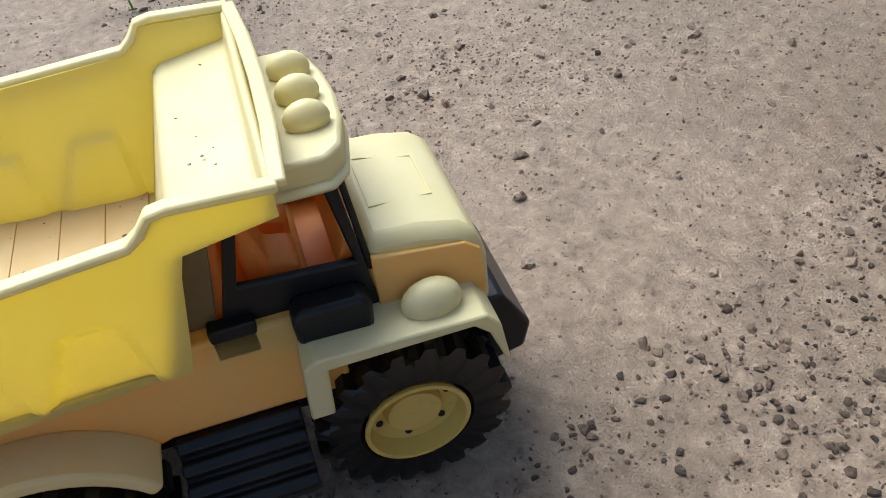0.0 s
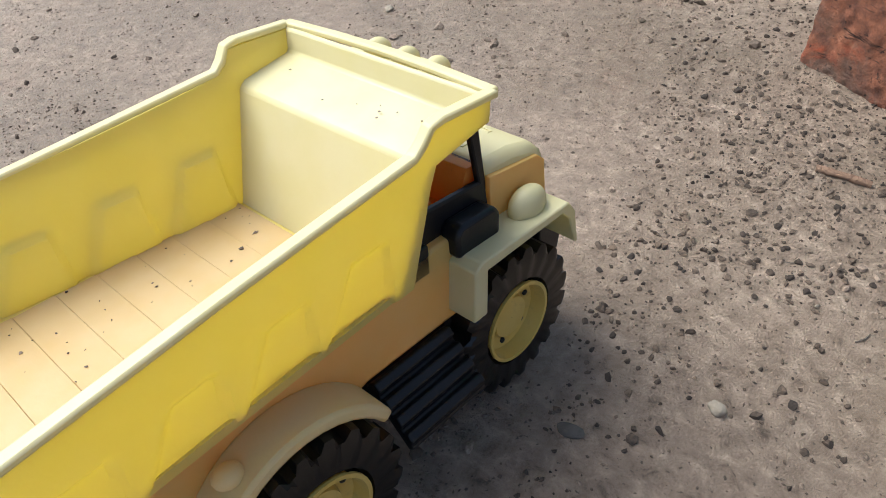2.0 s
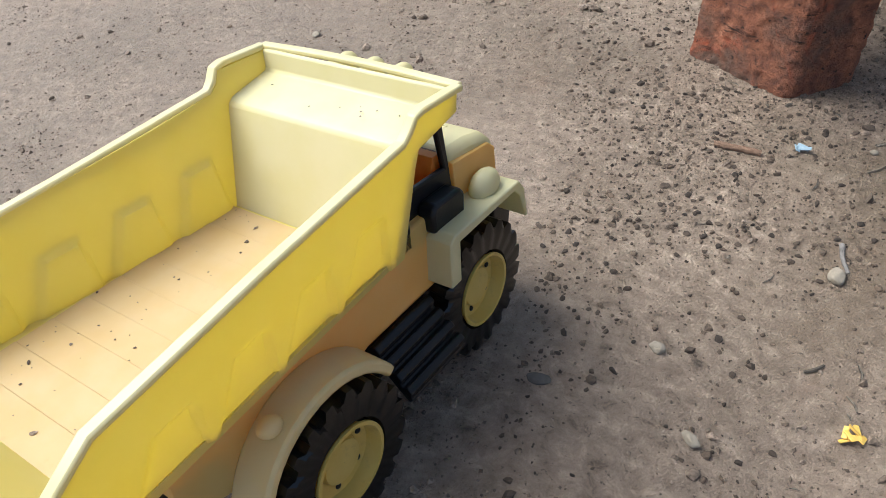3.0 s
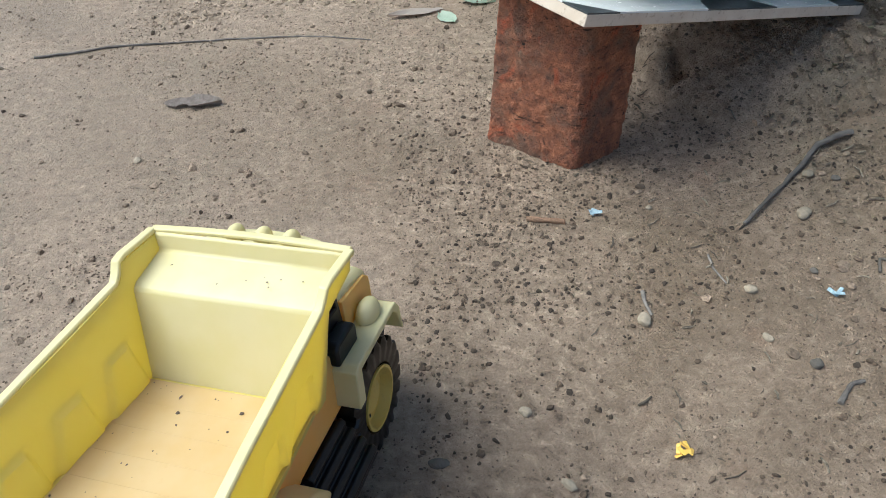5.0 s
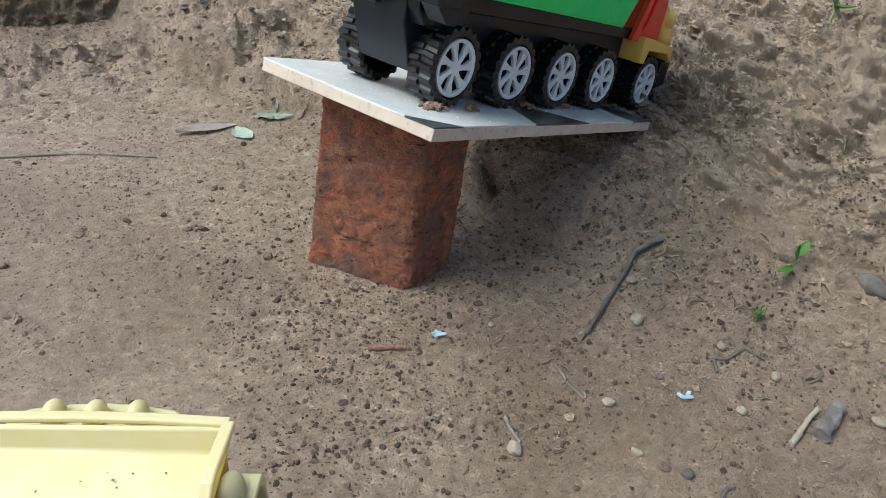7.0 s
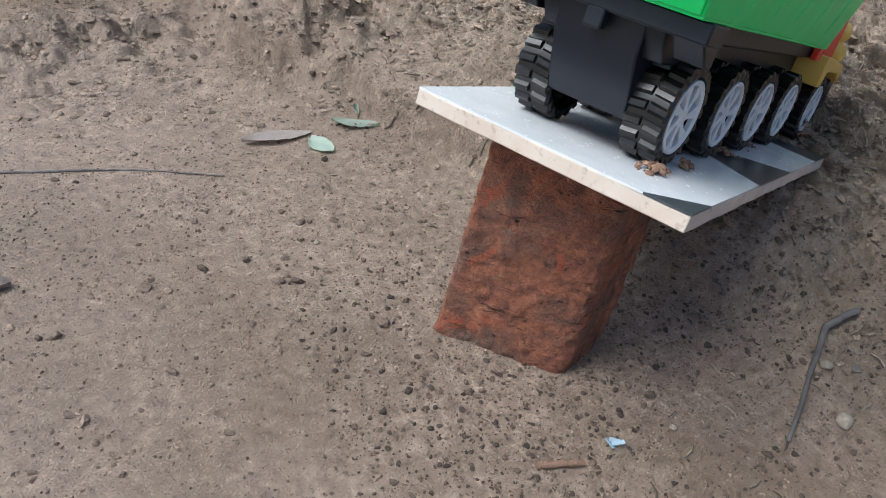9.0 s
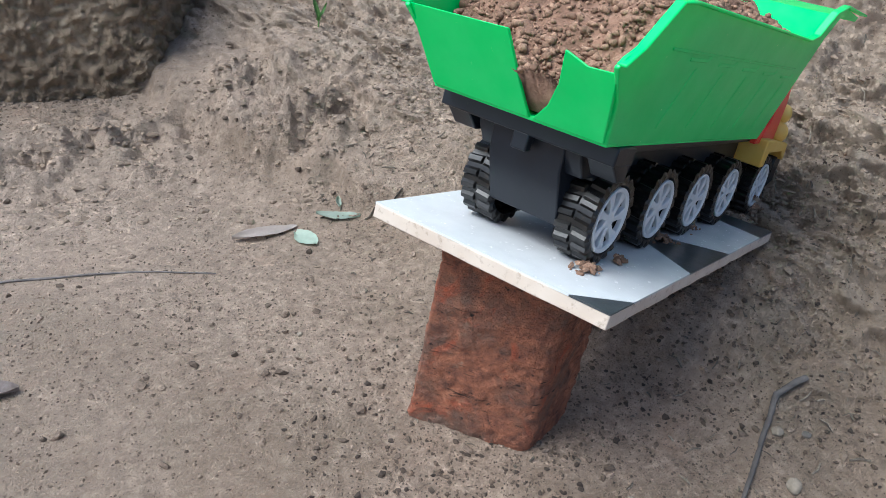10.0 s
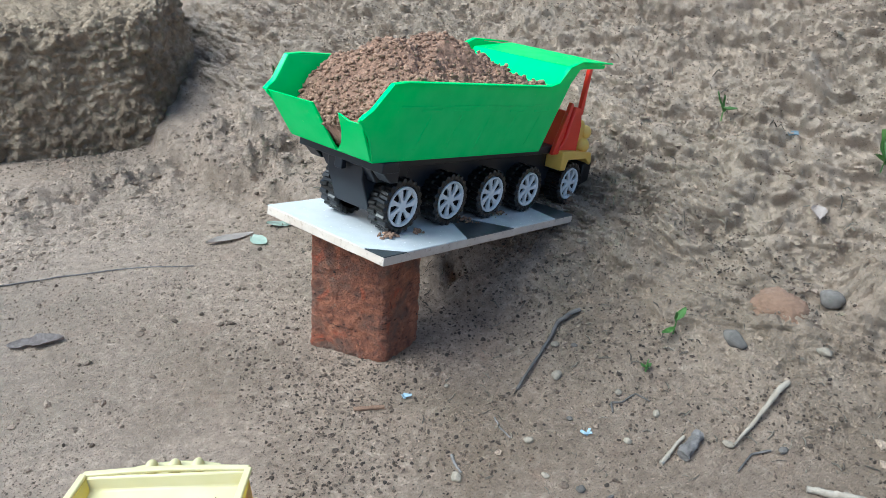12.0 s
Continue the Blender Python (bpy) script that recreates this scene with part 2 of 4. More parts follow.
TILE_BODY = plastic("fired_tile_body", (0.52, 0.43, 0.35), (0.58, 0.50, 0.42), 0.85, (0.20, 0.13, 0.085), 0.55, 0.72, 0.6)
BARK = earthy("dry_twig_bark", [(0.3, (0.10, 0.088, 0.082)), (0.5, (0.23, 0.205, 0.19)), (0.7, (0.40, 0.365, 0.34))], 90, 600, bump=0.8)
STRAW = earthy("bleached_stick", [(0.3, (0.20, 0.165, 0.125)), (0.5, (0.36, 0.31, 0.25)), (0.7, (0.50, 0.45, 0.38))], 90, 500, bump=0.5)
STONE = earthy("pale_pebble", [(0.3, (0.20, 0.165, 0.125)), (0.5, (0.32, 0.27, 0.21)), (0.7, (0.46, 0.41, 0.34))], 120, 300)
GREY_STONE = earthy("grey_pebble", [(0.3, (0.080, 0.070, 0.062)), (0.5, (0.14, 0.123, 0.108)), (0.7, (0.21, 0.185, 0.165))], 120, 300)
LEAF_GREY = earthy("grey_green_leaf", [(0.3, (0.42, 0.50, 0.41)), (0.5, (0.53, 0.61, 0.52)), (0.7, (0.64, 0.70, 0.62))], 70, 300, rough=0.5, bump=0.2)
LEAF_BROWN = earthy("withered_leaf", [(0.3, (0.50, 0.42, 0.37)), (0.5, (0.62, 0.54, 0.49)), (0.7, (0.72, 0.66, 0.62))], 70, 300, rough=0.8, bump=0.4)
LEAF_DARK = earthy("rotten_leaf", [(0.3, (0.16, 0.13, 0.12)), (0.5, (0.29, 0.245, 0.225)), (0.7, (0.42, 0.37, 0.345))], 200, 400, rough=0.8, bump=0.6)
LEAF_GREEN = earthy("fresh_leaf", [(0.3, (0.08, 0.18, 0.04)), (0.5, (0.13, 0.27, 0.065)), (0.7, (0.22, 0.36, 0.11))], 80, 300, rough=0.5, bump=0.2)
BLUE_SCRAP = earthy("blue_scrap", [(0.3, (0.22, 0.33, 0.42)), (0.5, (0.40, 0.52, 0.60)), (0.7, (0.62, 0.70, 0.74))], 300, 700, rough=0.5)
RUST_CLAY = earthy("brick_crumb", [(0.3, (0.20, 0.118, 0.075)), (0.5, (0.32, 0.195, 0.128)), (0.7, (0.40, 0.265, 0.185))], 60, 160, bump=1.0, dist=0.006)


# ---- mesh helpers ----
def part(name, bm, material, parent=None, label="", bevel=0.0, smooth=35):
    me = bpy.data.meshes.new(name)
    bmesh.ops.recalc_face_normals(bm, faces=bm.faces)
    bm.to_mesh(me)
    bm.free()
    for m in material if isinstance(material, (list, tuple)) else (material,):
        me.materials.append(m)
    me.shade_smooth()
    me.set_sharp_from_angle(angle=radians(smooth))
    ob = new(name, me)
    if parent is not None:
        ob.parent = parent
    if label:
        tagged(ob, label)
    if bevel:
        b = ob.modifiers.new("bevel", "BEVEL")
        b.width, b.segments, b.limit_method, b.angle_limit = bevel, 2, "ANGLE", radians(32)
    return ob


def thing(name, m, label, category, group="", kind=""):
    ob = new(name)
    ob.empty_display_size = 0.02
    ob.matrix_world = m
    return tagged(ob, label, category, group, kind)


def box(bm, x0, x1, y0, y1, z0, z1, m=None):
    vs = [bm.verts.new((x, y, z)) for x in (x0, x1) for y in (y0, y1) for z in (z0, z1)]
    for f in ((0, 1, 3, 2), (4, 6, 7, 5), (0, 4, 5, 1), (2, 3, 7, 6), (0, 2, 6, 4), (1, 5, 7, 3)):
        bm.faces.new([vs[i] for i in f])
    if m is not None:
        bmesh.ops.transform(bm, matrix=m, verts=vs)
    return vs


def prism(bm, pts, axis, a, b, fn=None):
    """A polygon in the plane across the axis, drawn out from a to b; fn bends each corner."""
    def at(p, h):
        v = [p[0], p[1]]
        v.insert(axis, h)
        return fn(v) if fn else v
    lo = [bm.verts.new(at(p, a)) for p in pts]
    hi = [bm.verts.new(at(p, b)) for p in pts]
    n = len(pts)
    bm.faces.new(lo)
    bm.faces.new(hi[::-1])
    for i in range(n):
        bm.faces.new((lo[i], hi[i], hi[(i + 1) % n], lo[(i + 1) % n]))


def frame_plate(bm, outer, inner, axis, a, b, fn=None):
    """A plate with a window: two loops with as many corners, drawn out from a to b."""
    n = len(outer)
    for i in range(n):
        j = (i + 1) % n
        prism(bm, [outer[i], outer[j], inner[j], inner[i]], axis, a, b, fn)
    bmesh.ops.remove_doubles(bm, verts=bm.verts, dist=1e-6)
    bm.verts.index_update()
    groups = {}
    for f in bm.faces:
        groups.setdefault(frozenset(v.index for v in f.verts), []).append(f)
    doubled = [f for g in groups.values() if len(g) > 1 for f in g]
    bmesh.ops.delete(bm, geom=doubled, context="FACES_ONLY")


def lathe(bm, profile, segs=32, close=True):
    """Rings about the y axis: profile of (radius, y)."""
    rings = []
    for r, y in profile:
        rings.append([bm.verts.new((r * math.cos(2 * math.pi * i / segs), y, r * math.sin(2 * math.pi * i / segs))) for i in range(segs)])
    for a, b in zip(rings, rings[1:]):
        for i in range(segs):
            bm.faces.new((a[i], a[(i + 1) % segs], b[(i + 1) % segs], b[i]))
    if close:
        bm.faces.new(rings[0])
        bm.faces.new(rings[-1][::-1])
    return rings


def ball(bm, c, r, segs=16, rings=10, m=None):
    mat = Matrix.Translation(c) @ Matrix.Diagonal((*r, 1))
    if m is not None:
        mat = m @ mat
    bmesh.ops.create_uvsphere(bm, u_segments=segs, v_segments=rings, radius=1.0, matrix=mat)


def sweep(bm, path, w, h, up=(0, 0, 1), closed=False):
    """A bar of section w by h along a polyline."""
    up = Vector(up)
    P = [Vector(p) for p in path]
    n = len(P)
    rings = []
    for i, p in enumerate(P):
        if closed:
            d = (P[(i + 1) % n] - p).normalized() + (p - P[i - 1]).normalized()
        else:
            d = (P[min(i + 1, n - 1)] - P[max(i - 1, 0)])
        d.normalize()
        s = d.cross(up).normalized()
        k = s.cross(d).normalized()
        rings.append([bm.verts.new(p + s * a * w / 2 + k * b * h / 2) for a, b in ((-1, -1), (1, -1), (1, 1), (-1, 1))])
    pairs = list(zip(rings, rings[1:])) + ([(rings[-1], rings[0])] if closed else [])
    for a, b in pairs:
        for i in range(4):
            bm.faces.new((a[i], a[(i + 1) % 4], b[(i + 1) % 4], b[i]))
    if not closed:
        bm.faces.new(rings[0])
        bm.faces.new(rings[-1][::-1])


def tube(bm, path, radii, segs=8, rough=0.0, seed=0):
    """A round, tapering, slightly knotted rod along a polyline."""
    rnd = random.Random(seed)
    P = [Vector(p) for p in path]
    rings = []
    for i, p in enumerate(P):
        d = (P[min(i + 1, len(P) - 1)] - P[max(i - 1, 0)]).normalized()
        s = d.cross(Vector((0.13, 0.21, 0.97))).normalized()
        k = s.cross(d)
        rings.append([bm.verts.new(p + (s * math.cos(a) + k * math.sin(a)) * radii[i] * (1 + rnd.uniform(-rough, rough)))
                      for a in (2 * math.pi * j / segs for j in range(segs))])
    for a, b in zip(rings, rings[1:]):
        for i in range(segs):
            bm.faces.new((a[i], a[(i + 1) % segs], b[(i + 1) % segs], b[i]))
    bm.faces.new(rings[0])
    bm.faces.new(rings[-1][::-1])


# ---- the ground ----
BANK_S = (-9.0, 0.06, 0.10, 0.15, 0.21, 0.27, 0.34, 0.42, 0.60, 1.0, 1.6, 2.2, 12.0)
BANK_Z = (0.0, 0.0, 0.008, 0.024, 0.042, 0.058, 0.088, 0.128, 0.232, 0.48, 0.74, 0.80, 0.82)


def bank_run(x, y):
    return 0.88 * x + 0.47 * y


def smooth(a, b, v):
    v = min(1.0, max(0.0, (v - a) / (b - a)))
    return v * v * (3 - 2 * v)


def bank_relief(x, y, rise):
    """Lumps and flakes of the earth bank."""
    x, y = 1.5 * bank_run(x, y), 0.88 * y - 0.47 * x
    clods = noise.turbulence((x * 26, y * 26, 1.7), 5, False)
    h = 0.016 * (clods - 0.45) + 0.020 * noise.noise((x * 8, y * 8, 5.5)) + 0.0035 * noise.noise((x * 150, y * 165, 2.9))
    # plates of dried soil, each tilted its own way, at two sizes
    wx, wy = 0.012 * noise.noise((x * 34, y * 34, 4.0)), 0.012 * noise.noise((x * 34, y * 34, 9.0))
    for cells, high, lean, seed in ((40.0, 0.0105, 0.42, 7.0), (85.0, 0.0075, 0.55, 3.0), (170.0, 0.0036, 0.6, 5.0)):
        px, py = (x + wx) * cells * 1.25, (y + wy) * cells * 0.85
        near, spots = noise.voronoi((px, py, seed))
        c = spots[0]
        k = math.sin(c.x * 12.9898 + c.y * 78.233) * 43758.5453
        k -= math.floor(k)
        turn = 6.283 * k * 7.0
        slant = lean * (math.cos(turn) * (px - c.x) + math.sin(turn) * (py - c.y))
        h += high * ((k - 0.5) + slant) * smooth(0.0, 0.05, near[1] - near[0])
    return rise * h


def bank_rise(x, y):
    return smooth(0.05, 0.32, bank_run(x, y)) * smooth(1.5, 0.9, max(abs(x), abs(y)))


def ground_z(x, y):
    s = bank_run(x, y)
    z = float(np.interp(s, BANK_S, BANK_Z))
    # the open ground falls gently towards the brick
    d = -0.085 - y
    z += 0.152 * 0.9 * math.tanh(0.5 * (d + math.sqrt(d * d + 0.0009)) / 0.9) * smooth(1.2 * max(0.0, -0.46 - y), -0.12, x) * smooth(-1.7, -0.5, y) * smooth(-1.9, -0.7, x)
    rise = bank_rise(x, y)
    z += 0.0016 * noise.noise((x * 22, y * 22, 0.3)) * (1 + 2 * rise)
    z += 0.0007 * noise.noise((x * 75, y * 75, 3.1))
    clods = noise.turbulence((x * 30, y * 30, 1.7), 5, False)
    if rise > 0.002:
        z += 0.65 * bank_relief(x, y, rise)
        for cx, cy, r, high in ((0.390, -0.130, 0.026, 0.024), (0.408, -0.168, 0.020, 0.018), (0.440, -0.060, 0.022, 0.014), (0.50, 0.10, 0.024, 0.014), (0.56, -0.02, 0.022, 0.014)):
            z += high * math.exp(-(((x - cx) ** 2 + (y - cy) ** 2) / (r * r)) ** 2)
    # broken lumps on the flat behind, and a scarp under the slab
    lump = smooth(0.27, 0.36, y) * smooth(0.52, 0.42, y) * smooth(-0.42, -0.30, x) * smooth(0.10, -0.02, x) if y < 0.55 else 0.0
    z += lump * max(0.0, noise.noise((x * 14, y * 14, 9.2)) + 0.15) * 0.060 * clods
    z += lump * (0.004 * noise.turbulence((x * 90, y * 90, 3.3), 3, True) + 0.008 * noise.turbulence((x * 34, y * 42, 5.3), 3, False) - 0.006)
    z -= 0.022 * math.exp(-((x - 0.096) / 0.010) ** 2 - ((y - 0.080) / 0.016) ** 2)
    z += 0.020 * smooth(0.100, 0.116, s + 0.012 * noise.noise((x * 60, y * 60, 2.2))) * smooth(0.0, 0.05, y) * smooth(0.34, 0.18, s)
    return z


def axis_steps(lo, hi, fine, far):
    out = list(np.arange(lo, hi + fine / 2, fine))
    d, a = fine, hi
    while a < far:
        d *= 1.16
        a += d
        out.append(a)
    d, a = fine, lo
    while a > -far:
        d *= 1.16
        a -= d
        out.insert(0, a)
    return out


def ground():
    xs, ys = axis_steps(-0.56, 0.66, 0.0022, 8.0), axis_steps(-0.46, 0.80, 0.0022, 8.0)
    verts = []
    for y in ys:
        for x in xs:
            rise = bank_rise(x, y)
            h = bank_relief(x, y, rise) if rise > 0.002 else 0.0
            verts.append((x - 0.62 * h, y - 0.33 * h, ground_z(x, y)))
    w = len(xs)
    faces = [(j * w + i, j * w + i + 1, (j + 1) * w + i + 1, (j + 1) * w + i) for j in range(len(ys) - 1) for i in range(w - 1)]
    me = bpy.data.meshes.new("ground")
    me.from_pydata(verts, [], faces)
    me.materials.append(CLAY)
    me.shade_smooth()
    return tagged(new("ground", me), "damp brown clay ground rising into a rough bank", "ground", kind="structure")


ground()

ICO = []
for sx in (-1, 1):
    for sy in (-1.618, 1.618):
        ICO += [(0, sx, sy), (sx, sy, 0), (sy, 0, sx)]
ICO = np.array(ICO) / 1.9
from_hull = bmesh.new()
for p in ICO:
    from_hull.verts.new(p)
bmesh.ops.convex_hull(from_hull, input=from_hull.verts)
from_hull.verts.index_update()
from_hull.faces.ensure_lookup_table()
ICO_V = np.array([v.co[:] for v in from_hull.verts])
ICO_F = np.array([[v.index for v in f.verts] for f in from_hull.faces])
from_hull.free()


OCT_V = np.array([(1, 0, 0), (-1, 0, 0), (0, 1, 0), (0, -1, 0), (0, 0, 1), (0, 0, -1)], float)
OCT_F = np.array([(0, 2, 4), (2, 1, 4), (1, 3, 4), (3, 0, 4), (2, 0, 5), (1, 2, 5), (3, 1, 5), (0, 3, 5)])


def crumbs(name, spots, material, label, category, parent=None, flat=0.7, base=(ICO_V, ICO_F), soft=False):
    """Many small uneven lumps in one mesh; spots of (x, y, z, size)."""
    rng = np.random.RandomState(len(spots))
    n, k = len(spots), len(base[0])
    spots = np.array(spots)
    v = base[0][None] * (1 + rng.uniform(-0.38, 0.38, (n, k, 1)))
    stretch = rng.uniform(0.6, 1.5, (n, 1, 3))
    stretch[:, :, 2] *= flat
    ang = rng.uniform(0, 6.283, n)
    v = v * stretch
    c, s = np.cos(ang)[:, None], np.sin(ang)[:, None]
    x, y = v[..., 0] * c - v[..., 1] * s, v[..., 0] * s + v[..., 1] * c
    v = np.stack([x, y, v[..., 2]], -1) * spots[:, None, 3:4] + spots[:, None, :3]
    f = (base[1][None] + (np.arange(n) * k)[:, None, None]).reshape(-1, 3)
    me = bpy.data.meshes.new(name)
    me.from_pydata(v.reshape(-1, 3), [], f)
    me.materials.append(material)
    if soft:
        me.shade_smooth()
    ob = new(name, me)
    if parent is not None:
        ob.parent = parent
    return tagged(ob, label, category, kind="stuff")


def scatter(n, x0, x1, y0, y1, small, large, mask, seed, lift=0.25, power=4.0):
    rnd = random.Random(seed)
    out = []
    while len(out) < n:
        x, y = rnd.uniform(x0, x1), rnd.uniform(y0, y1)
        if rnd.random() < mask(x, y):
            r = small + (large - small) * rnd.random() ** power
            out.append((x, y, ground_z(x, y) + r * lift, r))
    return out


def flat_mask(x, y):
    n = noise.noise((x * 9, y * 9, 4.4)) + 0.6 * noise.noise((x * 31, y * 31, 8.1))
    near_brick = math.exp(-((x + 0.01) ** 2 + (y - 0.01) ** 2) / 0.012)
    return min(1.0, max(0.05, 0.30 + 0.75 * n) + 0.7 * near_brick)


def bank_mask(x, y):
    return smooth(0.07, 0.30, bank_run(x, y)) * min(1.0, max(0.1, 0.55 + noise.noise((x * 12, y * 12, 7.7))))


crumbs("soil_crumbs", scatter(5000, -0.58, 0.42, -0.46, 0.60, 0.0005, 0.0027, flat_mask, 11, power=6.0), CRUMBS, "dark crumbs of clay scattered on the ground", "soil")
crumbs("crumbled_mud", scatter(2600, -0.34, 0.14, 0.27, 0.52, 0.0007, 0.0034, lambda x, y: max(0.0, noise.noise((x * 14, y * 14, 9.2)) + 0.35), 15, power=3.0, lift=0.0), BANK_CRUMBS, "crumbled mud lying before the mud block", "soil", flat=0.5)
crumbs("dark_crumbs", scatter(6500, -0.12, 0.36, -0.34, 0.12, 0.0004, 0.0016, lambda x, y: min(1.0, max(0.06, 0.35 + noise.noise((x * 16, y * 16, 2.4)))), 16, power=2.5), DARK_CRUMBS, "dark crumbs of wet soil strewn round the brick", "soil")
crumbs("soil_grit", scatter(34000, -0.58, 0.34, -0.46, 0.60, 0.00035, 0.0011, flat_mask, 13, power=2.0), CRUMBS, "fine grit of clay scattered on the ground", "soil", base=(OCT_V, OCT_F))
crumbs("bank_clods", scatter(9000, 0.0, 0.90, -0.36, 1.0, 0.0007, 0.0034, bank_mask, 12, power=3.0, lift=0.05), BANK_CRUMBS, "rough brown clods covering the earth bank", "soil", flat=0.45)
crumbs("bank_grit", scatter(24000, 0.02, 0.75, -0.34, 0.85, 0.0005, 0.0017, bank_mask, 14, power=2.0), CRUMBS, "fine loose soil on the earth bank", "soil", base=(OCT_V, OCT_F))


# ---- slab on a standing brick ----
SLAB_C, SLAB_R, SLAB_L = Vector((-0.0136, -0.0492, 0.1380)), Vector((0.216, 0.073, 0.064)), Vector((-0.0653, 0.0634, 0.1320))
SU = (SLAB_R - SLAB_C).normalized()
SN = SU.cross(SLAB_L - SLAB_C).normalized()
SV = SN.cross(SU)
SLAB = Matrix((SU, SV, SN)).transposed().to_4x4()
SLAB.translation = SLAB_C
SLAB_LONG, SLAB_WIDE, SLAB_THICK = 0.270, 0.124, 0.0075


def slab_under(x, y):
    """Height of the slab's lower face over a place."""
    p = SLAB_C - SN * SLAB_THICK
    return p.z - (SN.x * (x - p.x) + SN.y * (y - p.y)) / SN.z


def broken_edge(pts, step, amount, seed):
    rnd = random.Random(seed)
    out = []
    for i, a in enumerate(pts):
        b = pts[(i + 1) % len(pts)]
        n = max(1, int(math.dist(a, b) / step))
        for k in range(n):
            f = k / n
            j = 0 if k == 0 else amount
            out.append((a[0] + (b[0] - a[0]) * f + rnd.uniform(-j, j), a[1] + (b[1] - a[1]) * f + rnd.uniform(-j, j)))
    return out


def slab():
    root = thing("ceramic_tile", SLAB, "white ceramic tile with slate triangles resting on a brick", "tile")
    bm = bmesh.new()
    prism(bm, broken_edge([(0, 0), (SLAB_LONG, 0), (SLAB_LONG, SLAB_WIDE), (0, SLAB_WIDE)], 0.011, 0.0003, 4), 2, -SLAB_THICK, -0.0008)
    part("tile_body", bm, TILE_BODY, root, "rough fired clay body of the tile", bevel=0.0005)
    white = [[(0, 0.019), (0.024, 0), (0.097, 0), (0.1325, 0.052), (0.1325, SLAB_WIDE), (0, SLAB_WIDE)],
             [(0.1325, 0.052), (0.165, 0), (0.236, 0), (0.247, 0.052), (0.225, SLAB_WIDE), (0.1325, SLAB_WIDE)]]
    dark = [[(0, 0), (0.024, 0), (0, 0.019)], [(0.097, 0), (0.165, 0), (0.1325, 0.052)], [(0.236, 0), (SLAB_LONG, 0), (SLAB_LONG, SLAB_WIDE), (0.225, SLAB_WIDE), (0.247, 0.052)]]
    for pts in white:
        bm = bmesh.new()
        prism(bm, pts, 2, -0.0009, 0.0)
        part("glaze", bm, TILE_WHITE, root, "white glaze")
    for pts in dark:
        bm = bmesh.new()
        prism(bm, pts, 2, -0.0009, -0.0001)
        part("glaze", bm, TILE_DARK, root, "dark slate glaze")


slab()


def rough_solid(name, pts, z0, top, material, label, category, amp, scale, cuts, seed, round_off=0.0, cells=0.0):
    """A worn block: a footprint with a top height for each corner, cut fine, then weathered."""
    bm = bmesh.new()
    lo = [bm.verts.new((*p[:2], z0)) for p in pts]
    hi = [bm.verts.new((*p[2:4], t)) for p, t in zip(pts, top)]
    n = len(pts)
    bm.faces.new(lo[::-1])
    bm.faces.new(hi)
    for i in range(n):
        bm.faces.new((lo[i], lo[(i + 1) % n], hi[(i + 1) % n], hi[i]))
    bmesh.ops.bevel(bm, geom=list(bm.edges), offset=round_off, segments=3, profile=0.6, affect="EDGES")
    bmesh.ops.triangulate(bm, faces=bm.faces)
    for _ in range(cuts):
        long_edges = [e for e in bm.edges if e.calc_length() > 0.7 * max(amp * 0.65, 0.0026)]
        bmesh.ops.subdivide_edges(bm, edges=long_edges, cuts=1)
        bmesh.ops.triangulate(bm, faces=bm.faces)
    bm.normal_update()
    for v in bm.verts:
        p = v.co * scale + Vector((seed, seed * 2.3, 0))
        k = amp * (0.8 * noise.fractal(p, 0.8, 2.1, 4) + 0.4 * noise.noise(p * 3.7) + 1.3 * (noise.turbulence(p * 1.7, 5, True) - 0.45))
        if cells:
            q = v.co * cells + Vector((1.7, 4.1, 9.9))
            k += amp * (0.45 * noise.noise(q * 1.3) + 1.35 * (noise.turbulence(q * 0.8, 4, True) - 0.42))
            near, spots = noise.voronoi(v.co * 80.0 + 0.5 * noise.noise_vector(v.co * 60))
            level = math.sin(spots[0].x * 12.9898 + spots[0].y * 78.233 + spots[0].z * 37.719) * 43758.5453
            k += amp * 0.55 * (level - math.floor(level))
        v.co += v.normal * k
    return bm


def brick():
    foot = [(0.0, 0.0, 0.003, -0.002), (0.038, 0.021, 0.043, 0.020), (-0.016, 0.070, -0.004, 0.064), (-0.054, 0.047, -0.046, 0.040)]
    tops = [slab_under(p[2], p[3]) - 0.0012 for p in foot]
    bm = rough_solid("brick", foot, -0.004, tops, BRICK, "", "", 0.0010, 60, 6, 3.0, 0.006)
    ob = part("brick", bm, BRICK, None, smooth=70)
    tagged(ob, "worn dark red half brick standing on end under the tile", "brick")


brick()


def mud_block():
    foot = [(-0.345, 0.530, -0.335, 0.545), (-0.130, 0.510, -0.140, 0.525), (-0.062, 0.640, -0.075, 0.650), (-0.100, 0.850, -0.11, 0.84), (-0.420, 0.850, -0.41, 0.84)]
    bm = rough_solid("mud_block", foot, -0.01, [0.162, 0.166, 0.172, 0.18, 0.175], MUD, "", "", 0.0050, 22, 7, 8.0, 0.016, 95.0)
    ob = part("mud_block", bm, MUD, None, smooth=75)
    tagged(ob, "large cracked block of dried grey-brown mud on the ground", "mud block")


mud_block()


# ---- yellow toy tipper ----
def wall_y(x, z):
    """How far the tipper's side stands out at a place."""
    return 0.0345 + (z - 0.0745) * 0.115 + 0.0072 * smooth(-0.03, -0.155, x)


